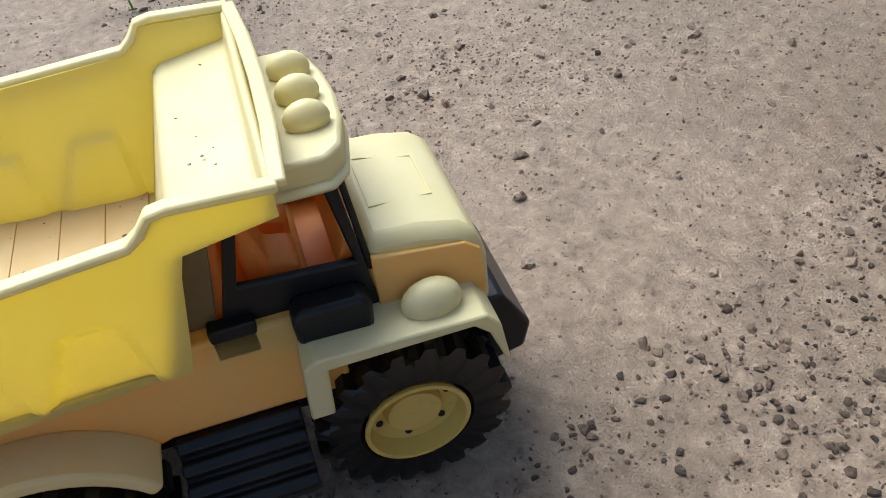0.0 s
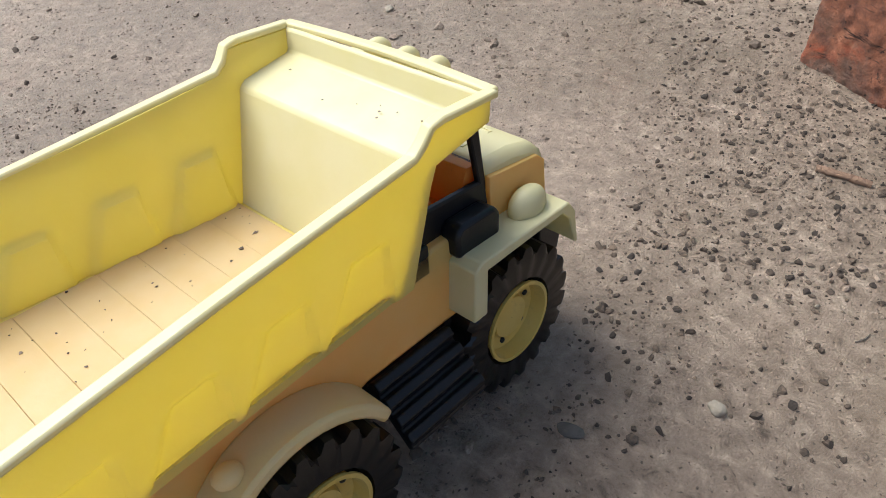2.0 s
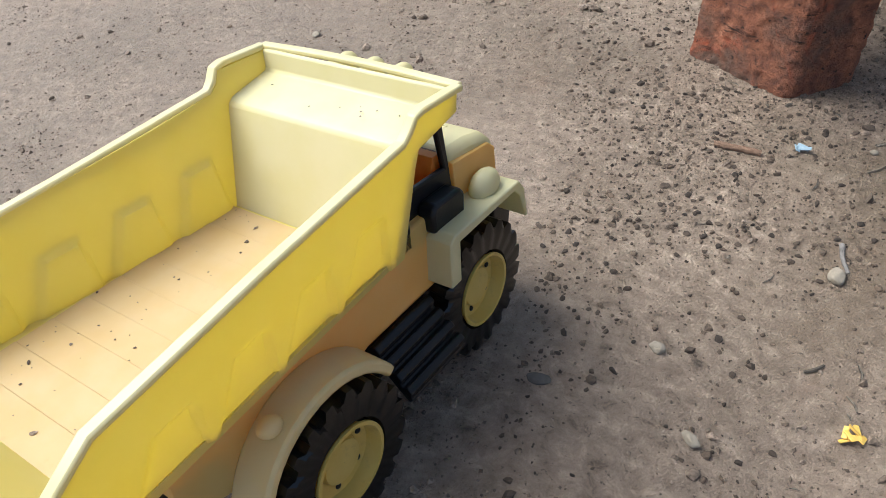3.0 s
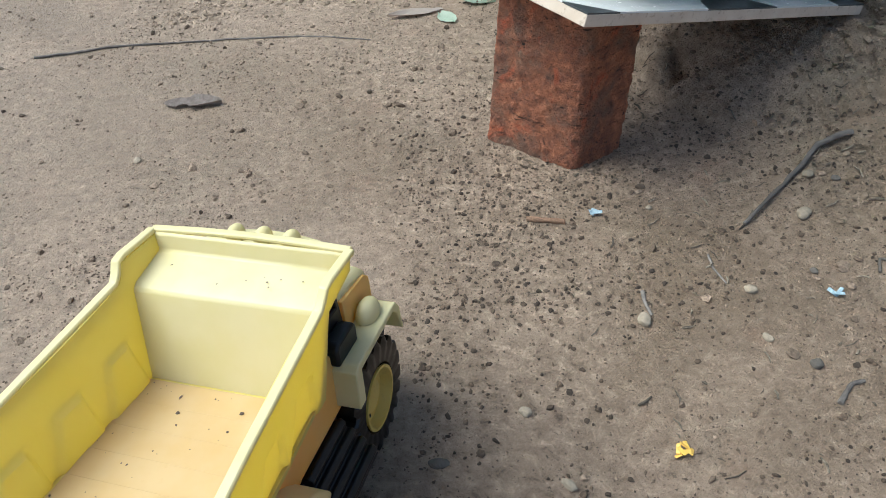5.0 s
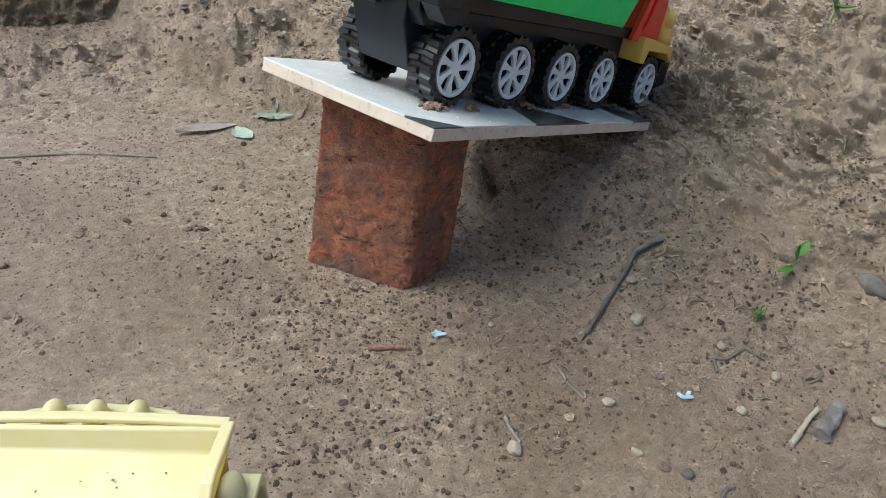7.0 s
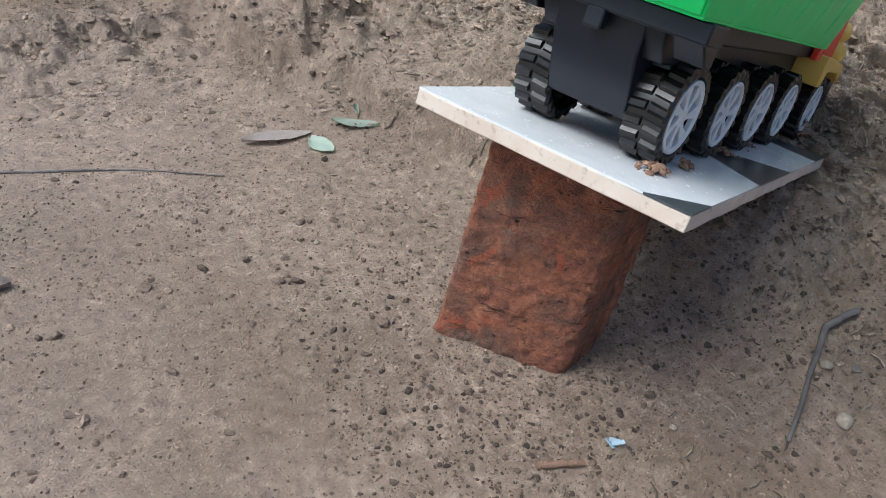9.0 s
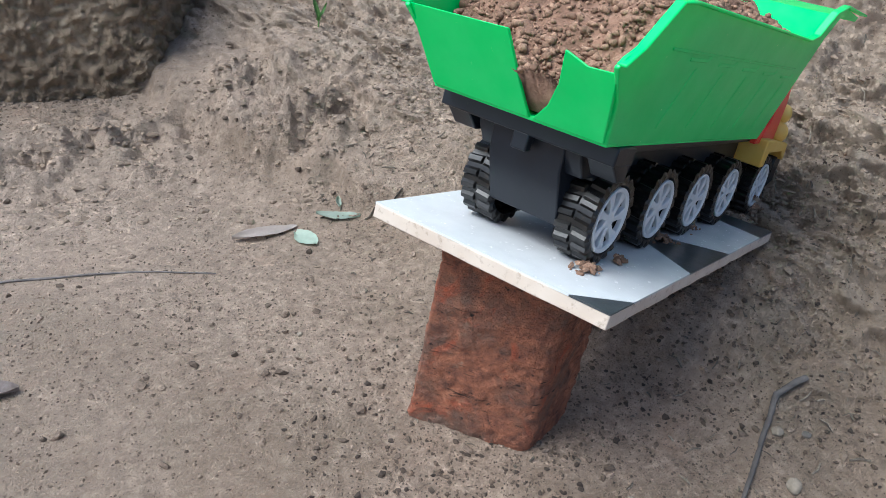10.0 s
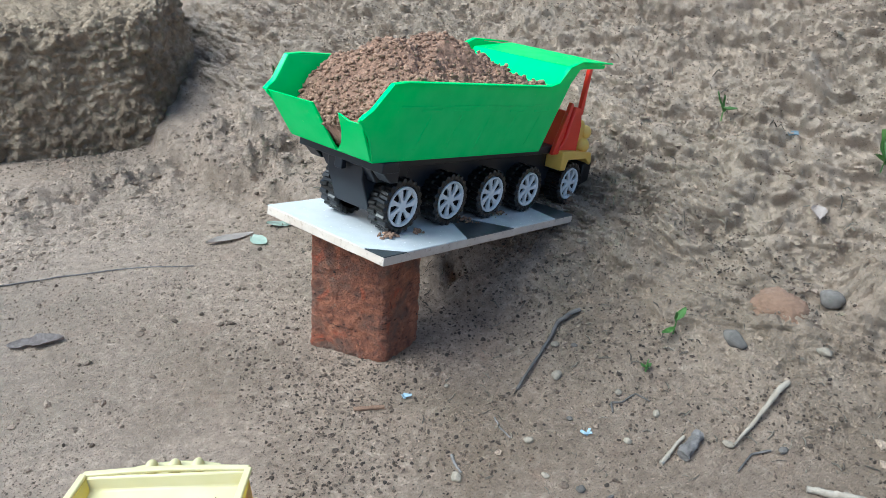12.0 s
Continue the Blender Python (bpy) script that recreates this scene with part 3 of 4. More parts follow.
def emboss(x, z):
    """Four tapered panels pressed into the tipper's side."""
    best = 0.0
    for i, c in enumerate((-0.043, -0.068, -0.093, -0.118)):
        top = 0.0960 - i * 0.0010
        h = (z - 0.0770) / (top - 0.0770)
        d = min(top - z, c + 0.0090 - 0.0015 * h - x, x - (c - 0.0125 + 0.0085 * h))
        best = max(best, smooth(-0.0008, 0.0016, d))
    return 0.0016 * best


def tyre_mesh(bm, r, w, lugs, depth, rim_r, bar=0.5):
    """A tyre whose tread blocks stand out of one skin; the two halves of the tread are set off by half a block."""
    h, seg = w / 2, lugs * 6
    rows = [(-0.72, None, 0), (-1.0, "edge", 0), (-1.0, "wall", -1), (-0.92, "top", -1), (-0.10, "top", -1), (-0.04, "low", 0), (0.04, "low", 0), (0.10, "top", 1), (0.92, "top", 1), (1.0, "wall", 1), (1.0, "edge", 0), (0.72, None, 0)]
    rings = []
    for g, what, side in rows:
        ring = []
        for i in range(seg):
            k = (i + (3 if side > 0 else 0) + (1 if what == "wall" else 0)) % 6
            out = 1.0 if k in (0, 1, 2) else 0.0
            rr = {None: rim_r, "edge": rim_r + 0.0012, "wall": r * 0.80 + out * r * 0.10, "top": r - depth * (1 - out), "low": r - depth}[what]
            y = h * g * (1 + 0.05 * out * (what == "wall"))
            a = 2 * math.pi * (i + 0.8 * abs(g)) / seg
            ring.append(bm.verts.new((rr * math.cos(a), y, rr * math.sin(a))))
        rings.append(ring)
    for a, b in zip(rings, rings[1:]):
        for i in range(seg):
            bm.faces.new((a[i], a[(i + 1) % seg], b[(i + 1) % seg], b[i]))


def tipper_wheel(root, x, y, side):
    r, w = 0.0276, 0.0180
    bm = bmesh.new()
    tyre_mesh(bm, r, w, 20, 0.0030, 0.0150)
    wheel = part("wheel", bm, RUBBER, root, "chunky black tyre caked with dry mud", smooth=28)
    wheel.location = (x, y, r)
    bm = bmesh.new()
    s = side
    h = w / 2
    lathe(bm, [(0.0150, s * h * 0.95), (0.0150, s * h * 1.06), (0.0137, s * h * 1.06), (0.0128, s * h * 0.45), (0.0085, s * h * 0.30), (0.0076, s * h * 0.62), (0.0040, s * h * 0.66), (0.0001, s * h * 0.66)], 36, close=False)
    part("rim", bm, RIM_YELLOW, wheel, "dull yellow dished rim")
    for i in range(6):
        a = math.pi * 2 * i / 6 + 0.3
        bm = bmesh.new()
        ball(bm, (0.0106 * math.cos(a), s * h * 0.375, 0.0106 * math.sin(a)), (0.0012, 0.0008, 0.0012), 8, 6)
        part("bolt_hole", bm, BLACK, wheel)
    bm = bmesh.new()
    lathe(bm, [(0.0149, -s * h * 0.2), (0.0149, s * h * 0.26), (0.0010, s * h * 0.26), (0.0010, -s * h * 0.2)], 24)
    part("hub", bm, BLACK, wheel)


def yellow_tipper(m):
    root = thing("toy_dump_truck", m, "pale yellow plastic toy dump truck with an empty tipper bed", "toy truck")
    # the tipper
    side = [(-0.1440, 0.0765), (-0.1500, 0.0945), (-0.1350, 0.1072), (-0.0265, 0.1152), (-0.0235, 0.1175), (-0.0215, 0.1212), (0.0, 0.1204), (0.0, 0.1135), (-0.0190, 0.1098), (-0.0208, 0.1040), (-0.0268, 0.0745), (-0.0445, 0.0740), (-0.0460, 0.0750), (-0.0660, 0.0750), (-0.0670, 0.0758), (-0.0880, 0.0756), (-0.0890, 0.0764), (-0.1170, 0.0762)]
    bm = bmesh.new()
    for s in (-1, 1):
        wall = bmesh.new()
        prism(wall, side, 1, -0.0011, 0.0011)
        for k in range(1, 125):
            bmesh.ops.bisect_plane(wall, geom=wall.verts[:] + wall.edges[:] + wall.faces[:], plane_co=(-0.0012 * k, 0, 0), plane_no=(1, 0, 0))
        for k in range(1, 24):
            bmesh.ops.bisect_plane(wall, geom=wall.verts[:] + wall.edges[:] + wall.faces[:], plane_co=(0, 0, 0.0750 + 0.0011 * k), plane_no=(0, 0, 1))
        for v in wall.verts:
            v.co.y = s * (wall_y(v.co.x, v.co.z) + v.co.y - emboss(v.co.x, v.co.z))
        if s < 0:
            bmesh.ops.reverse_faces(wall, faces=wall.faces)
        me = bpy.data.meshes.new("tipper_wall")
        wall.to_mesh(me)
        wall.free()
        bm.from_mesh(me)
        bpy.data.meshes.remove(me)
    board = bmesh.new()
    prism(board, [(-0.0325, 0.0745), (-0.0300, 0.0745), (-0.0195, 0.1085), (-0.0005, 0.1120), (0.0010, 0.1208), (-0.0010, 0.1210), (-0.0022, 0.1140), (-0.0190, 0.1113), (-0.0215, 0.1098)], 1, -1, 1, lambda v: (v[0], v[1] * wall_y(v[0], v[2]), v[2]))
    prism(bm, [(-0.030, 0.0738), (-0.030, 0.0762), (-0.136, 0.0782), (-0.1485, 0.0925), (-0.1505, 0.0915), (-0.1385, 0.0745)], 1, -1, 1, lambda v: (v[0], v[1] * wall_y(v[0], v[2]), v[2]))
    bed = part("tipper_bed", bm, CREAM, root, bevel=0.0004)
    part("headboard", board, RIM_CREAM, bed, "cream headboard with a shelf over the cab", bevel=0.0012)
    for s in (-1, 1):
        bm = bmesh.new()
        path = [(-0.1510, 0.0935), (-0.1475, 0.0985), (-0.1345, 0.1076), (-0.0820, 0.1114), (-0.0270, 0.1156), (-0.0240, 0.1180), (-0.0215, 0.1216), (-0.0180, 0.1222), (0.0012, 0.1212)]
        sweep(bm, [(x, s * (wall_y(x, z) + 0.0008), z) for x, z in path], 0.0036, 0.0020)
        part("rim", bm, RIM_CREAM, bed, "worn cream edge", bevel=0.0006)
    bm = bmesh.new()
    sweep(bm, [(0.0012, -0.0410, 0.1212), (0.0026, -0.0200, 0.1213), (0.0030, 0.0, 0.1214), (0.0026, 0.0200, 0.1213), (0.0012, 0.0410, 0.1212)], 0.0034, 0.0020)
    part("rim", bm, RIM_CREAM, bed, "worn cream edge", bevel=0.0006)
    bm = bmesh.new()
    sweep(bm, [(-0.1505, -0.0430, 0.0925), (-0.1505, 0.0430, 0.0925)], 0.0026, 0.0020)
    part("rim", bm, RIM_CREAM, bed, "worn cream edge", bevel=0.0006)
    for i in range(9):
        bm = bmesh.new()
        x = -0.0335 - i * 0.01155
        z = 0.0764 + 0.0190 * (-0.030 - x) / 1.0
        box(bm, x - 0.01150, x, -0.0342, 0.0342, z - 0.0005, z + 0.0007)
        part("floor_board", bm, BED, bed, bevel=0.0002)
    # running gear and body
    bm = bmesh.new()
    prism(bm, [(-0.1180, 0.0600), (-0.0900, 0.0735), (0.0020, 0.0735), (0.0060, 0.0640), (0.0060, 0.0440), (-0.0400, 0.0440)] + [(-0.0713 + 0.0300 * math.cos(w), 0.0263 + 0.0305 * math.sin(w)) for w in np.linspace(0.55, 2.75, 11)] + [(-0.1060, 0.0400), (-0.1180, 0.0430)], 1, -0.0268, 0.0268)
    part("body", bm, AMBER, root, "amber plastic lower body", bevel=0.0012)
    bm = bmesh.new()
    box(bm, -0.112, 0.046, -0.0140, 0.0140, 0.0250, 0.0470)
    box(bm, -0.125, -0.100, -0.0260, 0.0260, 0.0400, 0.0560)
    box(bm, -0.128, -0.122, -0.0080, -0.0030, 0.0300, 0.0480)
    for x in (0.0212, -0.0713):
        lathe_m = bmesh.new()
        lathe(lathe_m, [(0.0030, -0.024), (0.0030, 0.024)], 12)
        bmesh.ops.translate(lathe_m, vec=(x, 0, 0.0263), verts=lathe_m.verts)
        tmp = bpy.data.meshes.new("axle")
        lathe_m.to_mesh(tmp)
        lathe_m.free()
        bm.from_mesh(tmp)
        bpy.data.meshes.remove(tmp)
    part("chassis", bm, BLACK, root, "black chassis", bevel=0.0008)
    # cab
    bm = bmesh.new()
    box(bm, -0.0225, 0.0165, -0.0205, 0.0205, 0.0660, 0.0715)
    prism(bm, [(-0.0225, 0.0710), (-0.0170, 0.0710), (-0.0140, 0.1060), (-0.0165, 0.1060)], 1, -0.0205, 0.0205)
    cab = part("cab", bm, ORANGE, root, "orange plastic cab interior", bevel=0.0008)
    for y in (-0.0095, 0.0095):
        bm = bmesh.new()
        prism(bm, [(-0.0120, 0.0712), (0.0010, 0.0712), (0.0015, 0.0800), (-0.0055, 0.0815), (-0.0085, 0.0945), (-0.0120, 0.0950)], 1, y - 0.0068, y + 0.0068)
        part("seat", bm, ORANGE, cab, bevel=0.0016)
    bm = bmesh.new()
    prism(bm, [(0.0165, 0.0712), (0.0165, 0.0865), (0.0120, 0.0865), (0.0095, 0.0800), (0.0110, 0.0712)], 1, -0.0200, 0.0200)
    ball(bm, (0.0080, 0.0095, 0.0845), (0.0010, 0.0045, 0.0045), 14, 8)
    part("dashboard", bm, ORANGE, cab, bevel=0.0008)
    bm = bmesh.new()
    plan = [(-0.0010, -0.0252), (0.0120, -0.0252), (0.0160, -0.0215), (0.0185, -0.0100), (0.0192, 0.0), (0.0185, 0.0100), (0.0160, 0.0215), (0.0120, 0.0252), (-0.0010, 0.0252)]
    prism(bm, plan, 2, 0.1066, 0.1138)
    prism(bm, [(x * 1.03, y * 1.08) for x, y in plan], 2, 0.1060, 0.1082)
    roof = part("roof", bm, RIM_CREAM, root, "cream cab roof", bevel=0.0016)
    for y in (-0.0118, 0.0, 0.0118):
        bm = bmesh.new()
        ball(bm, (0.0108, y, 0.1154), (0.0052, 0.0032, 0.0044), 16, 10)
        part("roof_lamp", bm, RIM_CREAM, roof)
    for s in (-1, 1):
        bm = bmesh.new()
        outer = [(-0.0215, 0.0660), (0.0180, 0.0640), (0.0128, 0.1065), (-0.0110, 0.1065)]
        inner = [(-0.0135, 0.0845), (0.0135, 0.0825), (0.0100, 0.1035), (-0.0090, 0.1035)]
        frame_plate(bm, outer, inner, 1, s * 0.0212, s * 0.0236)
        box(bm, -0.0230, -0.0120, *sorted((s * 0.0225, s * 0.0268)), 0.0660, 0.0760)
        door = part("door_frame", bm, BLACK, root, "black door frame with an open window", bevel=0.0006)
        bm = bmesh.new()
        prism(bm, [(-0.0040, 0.0672), (0.0145, 0.0664), (0.0150, 0.0745), (0.0128, 0.0772), (-0.0020, 0.0778), (-0.0042, 0.0752)], 1, s * 0.0232, s * 0.0305)
        part("tool_box", bm, BLACK, door, bevel=0.0014)
    for s in (-1, 1):
        bm = bmesh.new()
        prism(bm, [(-0.0290, 0.0740), (-0.0205, 0.0740), (-0.0150, 0.1060), (-0.0205, 0.1060)], 1, *sorted((s * 0.0208, s * 0.0226)))
        part("cab_side", bm, OLIVE, root, "smoky olive cab side panel", bevel=0.0004)
    bm = bmesh.new()
    frame_plate(bm, [(-0.0225, 0.0780), (0.0225, 0.0780), (0.0225, 0.1068), (-0.0225, 0.1068)], [(-0.0195, 0.0865), (0.0195, 0.0865), (0.0195, 0.1035), (-0.0195, 0.1035)], 0, 0.0, 0.0016,
                lambda v: (0.0155 - 0.11 * (v[2] - 0.085) + v[0], v[1], v[2]))
    part("windscreen_frame", bm, BLACK, root, "black windscreen frame", bevel=0.0004)
    # bonnet and mudguards
    bm = bmesh.new()
    prism(bm, [(0.0165, 0.0560), (0.0165, 0.0870), (0.0300, 0.0862), (0.0400, 0.0838), (0.0445, 0.0800), (0.0462, 0.0720), (0.0465, 0.0560)], 1, -0.0242, 0.0242,
          lambda v: (v[0], v[1] * (1 - 0.06 * smooth(0.076, 0.088, v[2])), v[2]))
    hood = part("bonnet", bm, RIM_CREAM, root, bevel=0.0030)
    for s in (-1, 1):
        bm = bmesh.new()
        prism(bm, [(0.0172, 0.0600), (0.0448, 0.0600), (0.0440, 0.0765), (0.0400, 0.0800), (0.0172, 0.0828)], 1, *sorted((s * 0.0225, s * 0.0246)))
        part("bonnet_side", bm, AMBER, hood, "amber side of the bonnet", bevel=0.0004)
    bm = bmesh.new()
    frame_plate(bm, [(0.0205, -0.0110), (0.0370, -0.0090), (0.0370, 0.0090), (0.0205, 0.0110)], [(0.0212, -0.0103), (0.0363, -0.0084), (0.0363, 0.0084), (0.0212, 0.0103)], 2, 0.0, 0.0004,
                lambda v: (v[0], v[1], v[2] + 0.0868 - 0.0030 * smooth(0.026, 0.042, v[0])))
    part("hatch_line", bm, RIM_CREAM, hood)
    for s in (-1, 1):
        bm = bmesh.new()
        flap = [(-0.0060, 0.0480), (0.0, 0.0480), (0.0010, 0.0640), (0.0370, 0.0640), (0.0410, 0.0600), (0.0450, 0.0485), (0.0462, 0.0485), (0.0440, 0.0620), (0.0405, 0.0668), (-0.0015, 0.0682), (-0.0045, 0.0660)]
        prism(bm, flap, 1, s * 0.0205, s * 0.0372)
        guard = part("front_mudguard", bm, RIM_CREAM, root, "cream front mudguard", bevel=0.0007)
        bm = bmesh.new()
        ball(bm, (0.0290, s * 0.0292, 0.0690), (0.0078, 0.0048, 0.0062), 18, 12, Matrix.Translation((0.029, 0, 0.069)) @ Matrix.Rotation(-0.16, 4, "Y") @ Matrix.Translation((-0.029, 0, -0.069)))
        part("headlight", bm, RIM_CREAM, guard)
        bm = bmesh.new()
        arch = [(-0.0713 + 0.0335 * math.cos(a), 0.0263 + 0.0345 * math.sin(a)) for a in np.linspace(0.55, 2.85, 15)]
        inner = [(-0.0713 + 0.0295 * math.cos(a), 0.0263 + 0.0300 * math.sin(a)) for a in np.linspace(2.85, 0.55, 15)]
        prism(bm, arch + inner, 1, s * 0.0262, s * 0.0402)
        rear = part("rear_mudguard", bm, TAN, root, "tan arched rear mudguard", bevel=0.0012)
        bm = bmesh.new()
        ball(bm, (-0.0885, s * 0.0335, 0.0575), (0.0042, 0.0036, 0.0030), 14, 8)
        part("filler_cap", bm, TAN, rear)
        bm = bmesh.new()
        step_m = Matrix.Translation((0, s * 0.0282, 0.0448)) @ Matrix.Rotation(s * -0.80, 4, "X")
        wave = [(0.0228, -0.0045), (0.0, -0.0045)]
        for k in range(4):
            wave += [(0.0057 * k, -0.0016), (0.0007 + 0.0057 * k, 0.0004), (0.0036 + 0.0057 * k, 0.0004), (0.0046 + 0.0057 * k, -0.0016)]
        wave.append((0.0228, -0.0016))
        prism(bm, [(s * p, q) for p, q in wave], 0, -0.0400, -0.0085)
        bmesh.ops.transform(bm, matrix=step_m, verts=bm.verts)
        box(bm, -0.0395, -0.0090, *sorted((s * 0.0150, s * 0.0282)), 0.0290, 0.0430)
        part("ribbed_step", bm, BLACK, root, "glossy black ribbed side step", bevel=0.0007)
    bm = bmesh.new()
    prism(bm, [(0.0440, 0.0300), (0.0560, 0.0330), (0.0580, 0.0420), (0.0500, 0.0560), (0.0440, 0.0560)], 1, -0.0225, 0.0225)
    part("bumper", bm, BLACK, root, "black front bumper", bevel=0.0012)
    for s in (-1, 1):
        tipper_wheel(root, 0.0205, s * 0.0235, s)
        tipper_wheel(root, -0.0713, s * 0.0335, s)
    # dust lying in the bed
    rnd = random.Random(5)
    spots = []
    for _ in range(80):
        x, y = rnd.uniform(-0.134, -0.034), rnd.uniform(-0.033, 0.033)
        spots.append((x, y, 0.0772 + 0.019 * (-0.03 - x), 0.00018 + 0.0008 * rnd.random() ** 6))
    for _ in range(14):
        spots.append((rnd.uniform(-0.018, -0.004), rnd.uniform(-0.036, 0.036), 0.1132, 0.00035))
    crumbs("grit", spots, CRUMBS, "", "", bed, 0.4)


yellow_tipper(pose(-0.169, -0.212, 0.0205, -4.03, 7.69, 67.96) @ Matrix.Scale(0.971, 4))


# ---- green toy tipper on the slab ----
def green_wheel(root, x, y, side, z):
    r, w = 0.0217, 0.0175
    bm = bmesh.new()
    h = w / 2
    s = side
    tyre_mesh(bm, r, w, 20, 0.0015, 0.0158)
    wheel = part("wheel", bm, RUBBER, root, "black ribbed plastic tyre with soil on it", smooth=28)
    wheel.location = (x, y, z)
    bm = bmesh.new()
    lathe(bm, [(0.0156, s * h * 0.55), (0.0001, s * h * 0.55)], 28, close=False)
    part("disc", bm, BLACK, wheel)
    bm = bmesh.new()
    lathe(bm, [(0.0158, s * h * 0.70), (0.0158, s * h * 1.03), (0.0146, s * h * 1.05), (0.0135, s * h * 0.96), (0.0135, s * h * 0.72)], 40, close=False)
    lathe(bm, [(0.0044, s * h * 0.60), (0.0044, s * h * 0.92), (0.0030, s * h * 0.96), (0.0001, s * h * 0.96)], 20, close=False)
    for i in range(7):
        a = 2 * math.pi * i / 7
        q = lambda rr, d: (rr * math.cos(a + d), rr * math.sin(a + d))
        prism(bm, [q(0.0034, -0.42), q(0.0080, -0.10), q(0.0139, -0.06), q(0.0139, 0.38), q(0.0084, 0.27), q(0.0034, 0.42)], 1, s * h * 0.66, s * h * 0.93)
    part("rim", bm, SILVER, wheel, "silver seven-spoke rim", bevel=0.0003)


def bed_y(z):
    """Half width of the green bed at a height."""
    return 0.0415 + (z - 0.061) * 0.20


def green_truck(m):
    root = thing("toy_tipper_truck", m, "green toy tipper truck with ten wheels loaded with brown soil", "toy truck")
    t = 0.0011
    bm = bmesh.new()
    side = [(0.0, 0.061), (-0.0100, 0.0780), (-0.0240, 0.0905), (-0.0215, 0.0945), (-0.0150, 0.0985), (-0.0030, 0.1160), (0.0100, 0.1175), (0.1880, 0.1195), (0.2000, 0.1230), (0.2080, 0.1370), (0.2240, 0.1425), (0.2700, 0.1415), (0.2680, 0.1385), (0.2280, 0.1360), (0.2210, 0.1230), (0.2130, 0.061)]
    for s in (-1, 1):
        prism(bm, side, 1, -t, t, lambda v, s=s: (v[0], s * (bed_y(v[2]) + v[1]), v[2]))
    box(bm, 0.0, 0.213, -0.0425, 0.0425, 0.0600, 0.0622)
    # headboard, then the canopy over the cab
    prism(bm, [(0.2130, 0.0610), (0.2150, 0.0610), (0.2060, 0.1190), (0.2200, 0.1345), (0.2780, 0.1420), (0.2780, 0.1440), (0.2190, 0.1368), (0.2030, 0.1195)], 1, -0.0535, 0.0535,
          lambda v: (v[0], v[1] * min(1.0, bed_y(v[2]) / 0.0560), v[2]))
    bed = part("tipper_bed", bm, GREEN, root, "bright green tipper bed", bevel=0.0005)
    # tailgate in two pieces, with a wedge broken out between them
    lean = lambda v: (0.0 - (v[2] - 0.061) * 0.70 + v[0], v[1], v[2])
    bm = bmesh.new()
    prism(bm, [(-0.0075, 0.0612), (0.0420, 0.0612), (0.0478, 0.0918), (-0.0010, 0.0930), (-0.0040, 0.0760)], 0, -t, t, lean)
    part("tailgate_piece", bm, GREEN, bed, "broken tailgate", bevel=0.0004)
    bm = bmesh.new()
    prism(bm, [(-0.0415, 0.0612), (-0.0090, 0.0612), (-0.0170, 0.0690), (-0.0225, 0.0790), (-0.0260, 0.0915), (-0.0350, 0.0880), (-0.0470, 0.0885)], 0, -t, t, lean)
    part("tailgate_piece", bm, GREEN, bed, "broken tailgate", bevel=0.0004)
    for s in (-1, 1):
        bm = bmesh.new()
        path = [(-0.0235, 0.0915), (-0.0150, 0.0985), (-0.0030, 0.1162), (0.0100, 0.1178), (0.1880, 0.1198), (0.1995, 0.1232), (0.2080, 0.1372), (0.2240, 0.1428), (0.2780, 0.1438)]
        sweep(bm, [(x, s * (bed_y(z) + 0.0012), z) for x, z in path], 0.0044, 0.0014)
        part("rim", bm, GREEN, bed, bevel=0.0005)
        bm = bmesh.new()
        sweep(bm, [(0.012, s * (bed_y(0.1005) + 0.0012), 0.1005), (0.198, s * (bed_y(0.1035) + 0.0012), 0.1035)], 0.0010, 0.0012)
        part("moulding", bm, GREEN, bed, bevel=0.0003)
        for k in range(5):
            x = 0.035 + 0.036 * k
            bm = bmesh.new()
            sweep(bm, [(x, s * (bed_y(0.098) + 0.0011), 0.0980), (x + 0.020, s * (bed_y(0.098) + 0.0011), 0.0985), (x + 0.0225, s * (bed_y(0.1005) + 0.0011), 0.1005)], 0.0008, 0.0016)
            part("moulding", bm, GREEN, bed, bevel=0.0003)
            bm = bmesh.new()
            sweep(bm, [(x + 0.012, s * (bed_y(0.095) + 0.0010), 0.0950), (x + 0.004, s * (bed_y(0.068) + 0.0010), 0.0680)], 0.0008, 0.0014, up=(1, 0, 0))
            part("moulding", bm, GREEN, bed, bevel=0.0003)
    # chassis
    bm = bmesh.new()
    prism(bm, [(0.030, 0.0150), (0.330, 0.0150), (0.330, 0.0480), (0.280, 0.0480), (0.270, 0.0560), (0.0160, 0.0580), (0.0180, 0.0400)], 1, -0.0185, 0.0185)
    prism(bm, [(0.0180, 0.0480), (0.0150, 0.0595), (0.2680, 0.0595), (0.2680, 0.0520), (0.0600, 0.0500), (0.0560, 0.0400), (0.0240, 0.0400)], 1, -0.0265, 0.0265)
    box(bm, 0.0100, 0.0280, -0.0440, 0.0440, 0.0520, 0.0600)
    for s in (-1, 1):
        prism(bm, [(0.0120, 0.0530), (0.0300, 0.0530), (0.0300, 0.0440), (0.0220, 0.0440)], 1, *sorted((s * 0.0300, s * 0.0425)))
    box(bm, 0.0100, 0.0150, -0.0040, 0.0040, 0.0450, 0.0530)
    part("chassis", bm, SLATE, root, "blue-black plastic chassis", bevel=0.0008)
    # cab
    bm = bmesh.new()
    prism(bm, [(0.2690, 0.0510), (0.3040, 0.0510), (0.3035, 0.0850), (0.3000, 0.0850), (0.2990, 0.0560), (0.2770, 0.0560), (0.2790, 0.0930), (0.2740, 0.0930)], 1, -0.0290, 0.0290)
